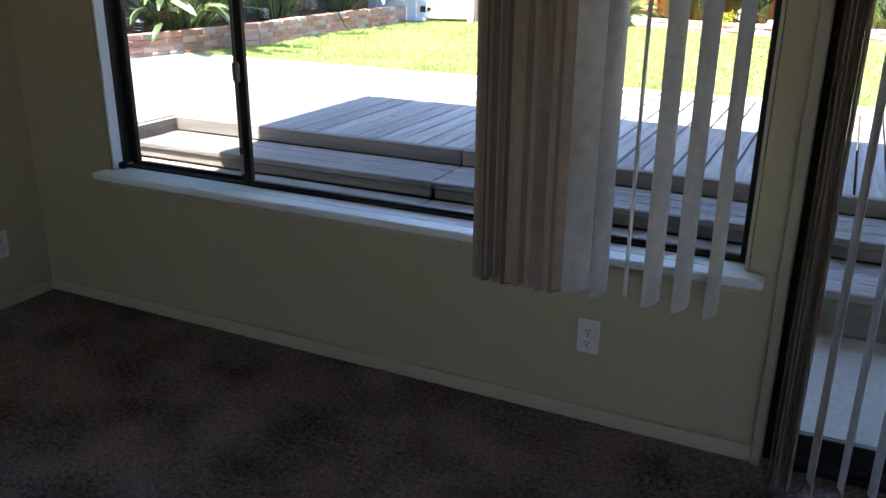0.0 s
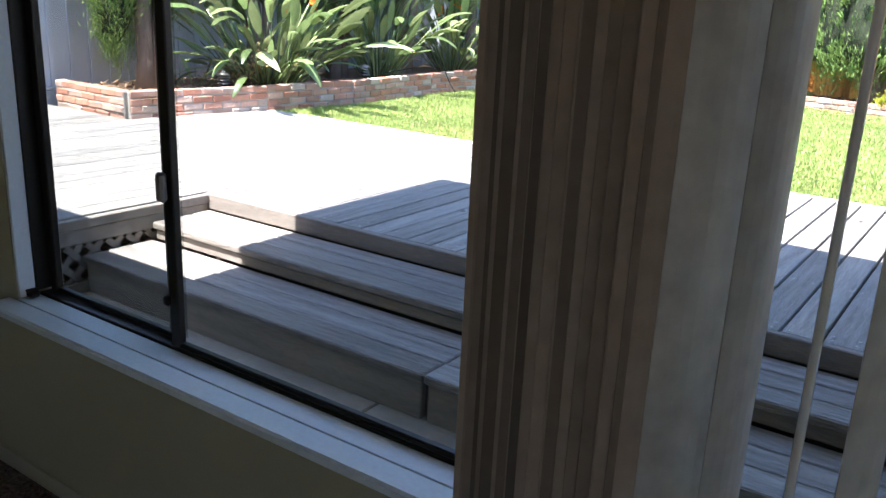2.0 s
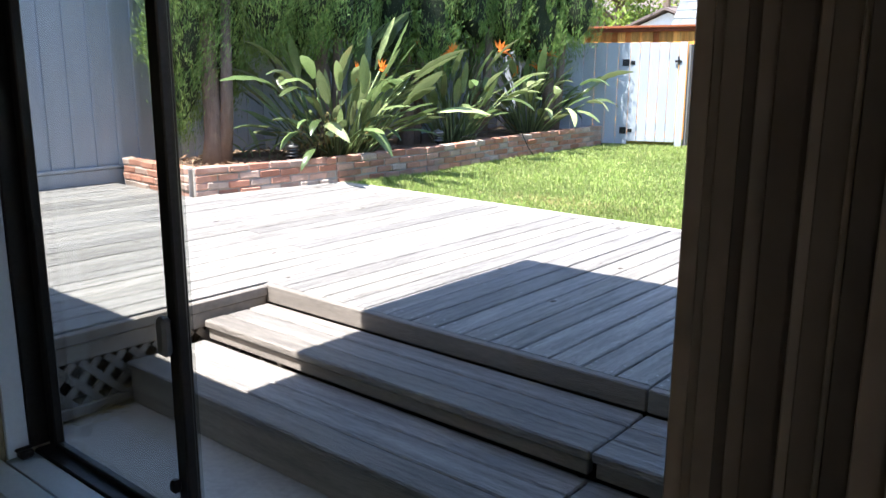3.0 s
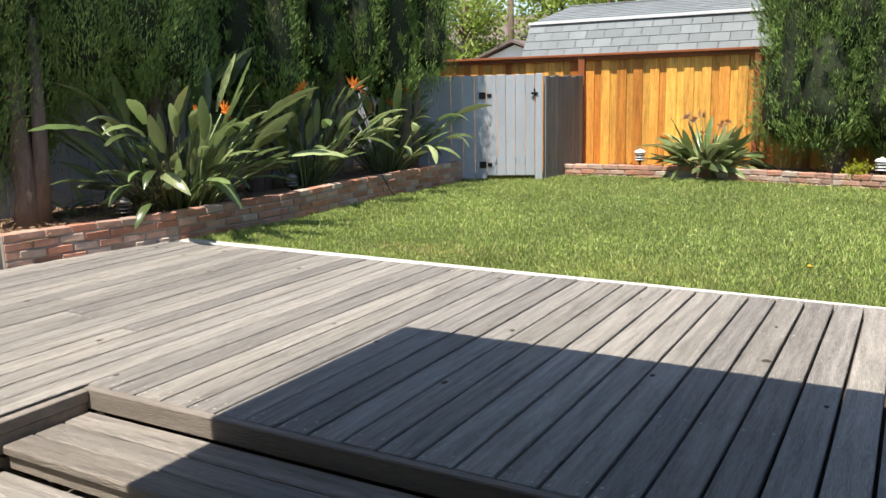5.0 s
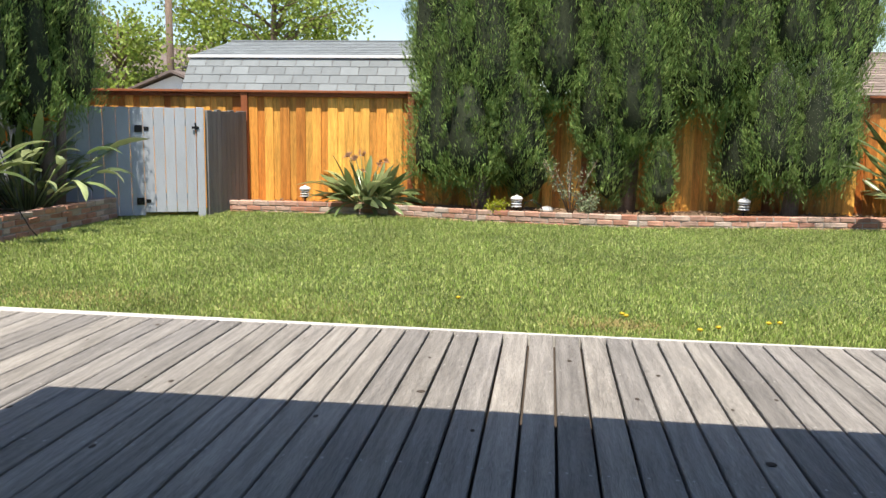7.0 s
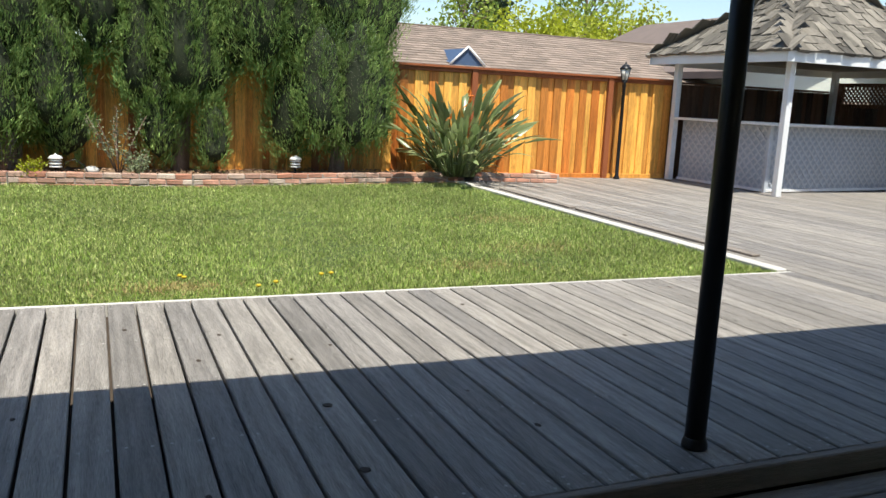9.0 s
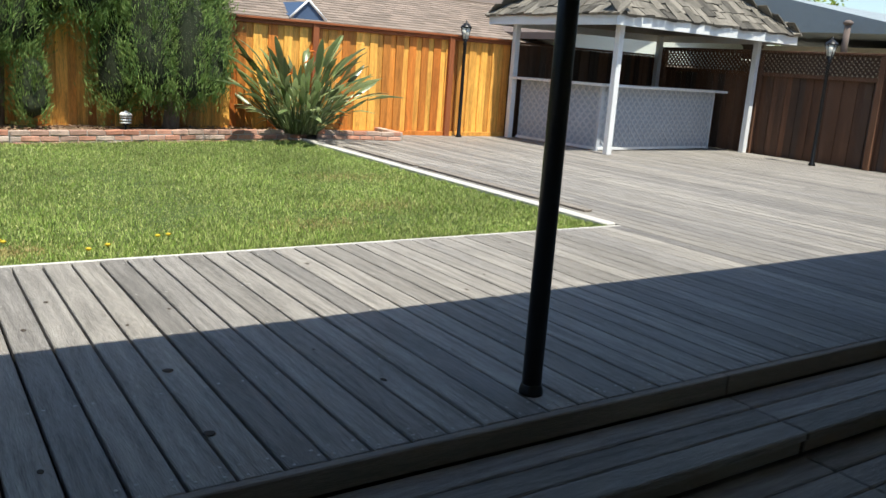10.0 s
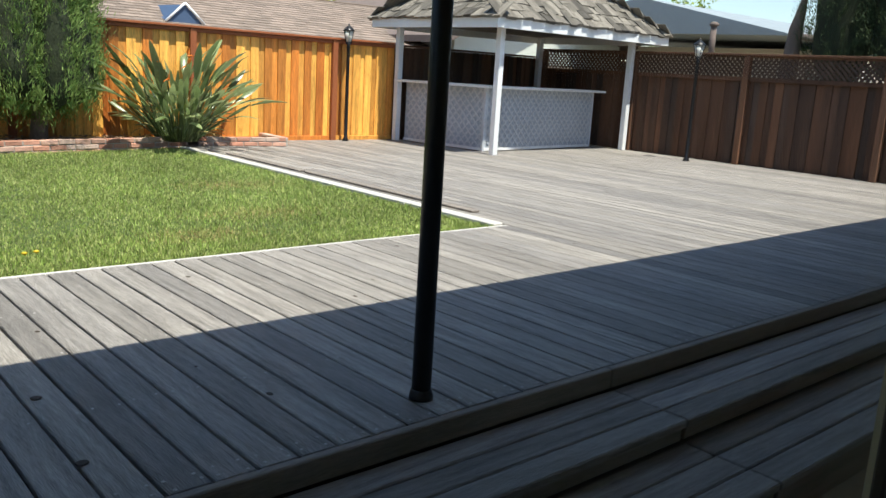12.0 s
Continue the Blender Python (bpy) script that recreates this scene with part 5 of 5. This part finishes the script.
def dark_fence():
    f = thing("fence_side", (0, 0, 0), label="old dark stained board fence topped with lattice", category="fence", kind="structure")
    me = [board_mesh(0.018, w, 1.36, M_DARKWOOD, "board") for w in (0.14, 0.145)]
    y, k = 3.8, 0
    while y < 15.0:
        part("board", me[k % 2], M_DARKWOOD, f, m=pose(FENCE_X + (0.02 if k % 2 else 0), y, 0.37))
        y += 0.128
        k += 1
    y = 3.9
    while y < 15.0:
        y2 = min(y + 2.2, 15.0)
        part("post", Geo().span((FENCE_X - 0.11, y - 0.05, 0.37), (FENCE_X - 0.012, y + 0.05, 2.12), 0.006), M_DARKWOOD, f)
        part("middle_rail", Geo().span((FENCE_X - 0.06, y + 0.052, 1.72), (FENCE_X - 0.012, y2 - 0.052, 1.79), 0.004), M_DARKWOOD, f)
        part("cap", Geo().span((FENCE_X - 0.12, y - 0.05, 2.122), (FENCE_X + 0.03, y2 - 0.054, 2.155), 0.004), M_DARKWOOD, f)
        r = part("lattice_frame", Geo().span((FENCE_X - 0.05, y + 0.052, 2.09), (FENCE_X - 0.02, y2 - 0.052, 2.12), 0.003), M_DARKWOOD, f)
        lattice(r, "lattice_strip", M_DARKWOOD, y2 - y - 0.11, 0.30, 0.085, 0.036, 0.007, pose(FENCE_X - 0.03, y2 - 0.055, 1.79, 0, 0, -90))
        y += 2.2


def grey_fence():
    f = thing("fence_left", (0, 0, 0), label="tall blue-grey painted board and batten fence", category="fence", kind="structure")
    me = board_mesh(0.018, 0.205, 2.2, M_GREY, "board")
    mb = board_mesh(0.018, 0.05, 2.2, M_GREY, "batten")
    y = 3.75
    while y < 15.0:
        part("board", me, M_GREY, f, m=pose(GREY_X, y, 0.50))
        part("batten", mb, M_GREY, f, m=pose(GREY_X + 0.019, y + 0.105, 0.50))
        y += 0.21
    part("kickboard", Geo().span((GREY_X - 0.01, 3.7, 0.30), (GREY_X + 0.03, 6.9, 0.497), 0.006), M_GREY, f)
    part("kick_rail", Geo().span((GREY_X + 0.012, 3.7, 0.50), (GREY_X + 0.045, 6.9, 0.53), 0.006), M_GREY, f)


def gate():
    g = thing("garden_gate", (0, 0, 0), label="pale grey painted board gate with black hinges", category="gate")
    a, h, e = (-7.75, 12.72), (-6.12, 13.37), (-5.44, 13.67)
    top = 1.73
    m = along(a, h)
    ln = math.hypot(h[0] - a[0], h[1] - a[1])
    n = 11
    for k in range(n):
        part("board", Geo().span((ln * k / n + 0.002, 0, 0.36), (ln * (k + 1) / n - 0.002, 0.02, top), 0.003, m), M_GREY, g)
    m = along(h, e)
    ln = math.hypot(e[0] - h[0], e[1] - h[1])
    leaf = part("gate_leaf", Geo().span((0.02, 0.022, 0.55), (ln - 0.11, 0.05, 0.64), 0.003, m).span((0.02, 0.022, 1.5), (ln - 0.11, 0.05, 1.59), 0.003, m), M_GREY, g)
    n = 5
    w = (ln - 0.10) / n
    for k in range(n):
        part("board", Geo().span((w * k + 0.003, 0, 0.40), (w * (k + 1) - 0.003, 0.02, top + 0.004 * (k % 2)), 0.003, m), M_GREY, leaf)
    part("latch_post", Geo().span((ln - 0.095, -0.015, 0.33), (ln, 0.08, top + 0.01), 0.005, m), M_GREY, g)
    part("latch", Geo().span((ln - 0.15, -0.03, 1.47), (ln - 0.06, -0.0155, 1.50), 0.004, m).span((ln - 0.115, -0.04, 1.44), (ln - 0.095, -0.0155, 1.55), 0.004, m), M_BLACK, g, "black iron latch")
    for z in (1.42, 0.50):
        part("hinge", Geo().span((-0.10, -0.008, z), (-0.01, -0.001, z + 0.09), 0.003, m).span((0.01, -0.008, z + 0.02), (0.07, -0.001, z + 0.07), 0.003, m), M_BLACK, g, "black iron hinge")
    m = along(e, (-5.34, 14.98))
    for k in range(9):
        part("board", Geo().span((0.06 + 0.13 * k + 0.003, -0.02, 0.34), (0.06 + 0.13 * (k + 1) - 0.003, 0.02, 1.71 + 0.012 * math.sin(k * 4)), 0.003, m @ pose(0, 0, 0)), M_OLDGREY, g, "bare weathered board")


# ---- deck and steps ----
def deck():
    d = thing("deck", (0, 0, 0), label="weathered grey timber deck round the lawn", category="deck", kind="structure")
    q = np.random.default_rng(71)
    nails, knots = Geo(), Geo()
    pitch, k = 0.1433, 0
    x = -7.827
    while x < FENCE_X - 0.1:
        y0 = WALL_OUT + 0.1 if x + 0.07 < -3.93 else 5.402
        y1 = 8.04 if x + 0.07 < 3.98 else FENCE_Y - 0.05
        if x < -6.62:
            y1 = 6.70
        w = 0.1325
        cuts = [y0]
        if x < -3.93 and k % 2:
            cuts.append(y0 + q.uniform(1.2, 3.0))
        if x > 3.9:
            c = 8.04 + (k % 3) * 1.2
            while c < y1 - 0.8:
                cuts.append(c + q.uniform(-0.1, 0.1))
                c += 3.6
        cuts = [c for c in cuts if c < y1 - 0.5] + [y1]
        for a, b in zip(cuts, cuts[1:]):
            ln = b - a - 0.004
            g = Geo().box((w - q.uniform(0, 0.004), ln, 0.036), (0, 0, 0), edge=0.004)
            part("board", g, M_DECK, d, m=pose(x + 0.07, (a + b) / 2, DECK - 0.018 + q.uniform(-0.0015, 0.0015), 0, q.uniform(-0.35, 0.35), q.uniform(-0.03, 0.03)))
            joists = np.arange(math.ceil(a / 0.61) * 0.61, b, 0.61)
            if x < 5:
                for yy in [a + 0.03, *joists, b - 0.03]:
                    for sx in (0.025, 0.115):
                        nails.lathe([(0.0065, 0), (0.005, 0.0015)], 6, pose(x + sx + q.normal(0, 0.004), yy + q.normal(0, 0.008), DECK + 0.0005))
                for _ in range(q.integers(0, 2)):
                    r = q.uniform(0.006, 0.014)
                    knots.lathe([(r, 0), (r * 0.8, 0.0008)], 9, pose(x + q.uniform(0.02, 0.118), q.uniform(a + 0.1, b - 0.1), DECK + 0.0012) @ Matrix.Diagonal((1, 1.6, 1, 1)))
        x += pitch
        k += 1
    for kx, ky in ((-0.189, 6.298), (-0.217, 5.724), (-1.55, 6.9)):
        knots.lathe([(0.020, 0), (0.017, 0.001)], 12, pose(kx, ky, DECK + 0.0018))
    part("nail_heads", nails, M_NAIL, d, kind="stuff")
    part("knots", knots, M_KNOT_SHADE, d, kind="stuff")
    for a, b in ((-3.93, -1.806), (-1.80, 1.852), (1.858, 5.5), (5.506, 9.2), (9.206, 11.7)):
        part("fascia_board", Geo().span((a, 5.362, DECK - 0.087), (b, 5.400, DECK + 0.001), 0.005), M_FASCIA, d)
    part("fascia_board", Geo().span((-3.929, WALL_OUT + 0.1, DECK - 0.050), (-3.888, 5.36, DECK - 0.001), 0.005), M_FASCIA, d)
    part("fascia_board", Geo().span((-3.929, WALL_OUT + 0.1, DECK - 0.130), (-3.90, 5.36, DECK - 0.052), 0.005), M_FASCIA, d)
    part("skirt_rail", Geo().span((-3.935, WALL_OUT + 0.1, PATIO), (-3.90, 5.36, PATIO + 0.05), 0.005), M_FASCIA, d)
    # added dark sheet: paints the shade seen through the lattice
    s = part("lattice_shade_sheet", Geo().span((-4.4, WALL_OUT + 0.1, -0.11), (-4.36, 5.36, 0.28), 0), M_KNOT_SHADE, d)
    lattice(s, "lattice_strip", M_FASCIA, 1.58, 0.205, 0.115, 0.034, 0.008, pose(-3.922, 3.78, PATIO + 0.035, 0, 0, 90))
    # added dark blocks: paint the shade in the gaps between boards
    part("underdeck_shade_fill", Geo().span((-7.8, 5.45, -0.11), (3.9, 8.0, DECK - 0.06), 0).span((3.99, 5.45, -0.11), (11.7, 15.0, DECK - 0.06), 0).span((-7.8, 3.75, -0.11), (-4.42, 5.44, DECK - 0.06), 0), M_KNOT_SHADE, d, "dark block standing in for the shade under the deck")


def steps():
    q = np.random.default_rng(72)
    for z, y0, y1, lb in ((0.28, 4.975, 5.358, "upper weathered timber step below the deck"), (0.185, 4.572, 4.985, "lower weathered timber step on the patio")):
        s = thing("timber_step", (0, 0, 0), label=lb, category="step", group="timber steps", kind="structure")
        n, h = 3, 0.055 if z > 0.2 else z - 0.038 - PATIO
        w = (y1 - y0) / n
        for a, b in ((-3.895 if z < 0.2 else -3.885, -1.806), (-1.798, 1.853), (1.861, 5.5), (5.508, 9.2), (9.208, 11.6)):
            for i in range(n):
                part("tread_board", Geo().box((b - a, w - 0.007, 0.036), edge=0.006), M_STEP, s, m=pose((a + b) / 2, y0 + w * (i + 0.5), z - 0.018 + q.uniform(-0.002, 0.002), q.uniform(-0.4, 0.4)))
            part("riser_board", Geo().box((b - a - 0.02, 0.036, h), edge=0.005), M_FASCIA, s, m=pose((a + b) / 2, y0 + 0.036, z - 0.038 - h / 2))
        x0 = -3.895 if z < 0.2 else -3.885
        part("end_board", Geo().span((x0 + 0.012, y0 + 0.056, z - 0.038 - h), (x0 + 0.048, y1 - 0.03, z - 0.038), 0.005), M_FASCIA, s)
    n = 700
    x, y = -3.95 + np.abs(rng.normal(0, 0.16, n)), 4.6 + rng.normal(0, 0.10, n)
    d = unit(np.stack([rng.normal(0, 1, n), rng.normal(0, 1, n), rng.normal(0.15, 0.2, n)], 1))
    v, t = blades(np.stack([np.where(x > -3.7, -3.85, x) - 0.12, y - 0.12, np.full(n, PATIO + 0.006)], 1), d, unit(np.cross(d, rng.normal(0, 1, (n, 3)))), rng.uniform(0.03, 0.09, n), rng.uniform(0.002, 0.004, n))
    tagged(new("straw", soup("straw", v, t, M_STRAW)), "dry grass blown into the corner by the steps", "straw", kind="stuff")


# ---- brick edging ----
def brick_run(name, pts, courses, z0, label, seed):
    w = thing(name, (0, 0, 0), label=label, category="brick edging", kind="structure")
    q = np.random.default_rng(seed)
    meshes = []
    for k in range(4):
        g = Geo().box((0.198, 0.098, 0.058), (0, 0, 0), edge=0.008)
        g.v = [tuple(np.array(v) + q.normal(0, 0.002, 3)) for v in g.v]
        meshes.append(g.mesh("brick", M_BRICK))
    core = Geo()
    for a, b in zip(pts, pts[1:]):
        ln = math.hypot(b[0] - a[0], b[1] - a[1])
        m = along(a, b)
        core.span((0, -0.038, z0 - 0.03), (ln, 0.038, z0 + courses * 0.067 - 0.020), 0.002, m)
        n = max(1, round(ln / 0.208))
        for c in range(courses):
            for i in range(n + (c % 2)):
                x = ln * (i + (0.0 if c % 2 else 0.5)) / n
                part("brick", meshes[q.integers(0, 4)], M_BRICK, w,
                     m=m @ pose(min(max(x, 0.06), ln - 0.06), q.normal(0, 0.004), z0 + 0.067 * c + 0.029, q.normal(0, 1), q.normal(0, 1), q.normal(0, 1.5) + (180 if q.random() < 0.5 else 0))
                     @ Matrix.Diagonal((0.55 if (c % 2 and i in (0, n)) else ln / n / 0.208, 1, 1, 1)))
    part("mortar", core, M_MORTAR, w)


cedar_fence()
dark_fence()
grey_fence()
gate()
steps()
deck()
brick_run("brick_edging_left", [(-7.72, 6.79), (-6.62, 6.75), (-6.36, 8.1), (-6.30, 9.3), (-6.42, 10.9), (-6.46, 13.2)], 4, 0.345, "weathered red brick edging, four courses high, round the planting bed", 81)
brick_run("brick_edging_back", BACK, 3, 0.30, "low worn brick edging along the back bed", 82)
brick_run("brick_edging_corner", [(4.12, 14.36), (5.38, 14.12), (5.42, 14.92)], 2, 0.375, "short low brick edging on the deck by the fence", 83)
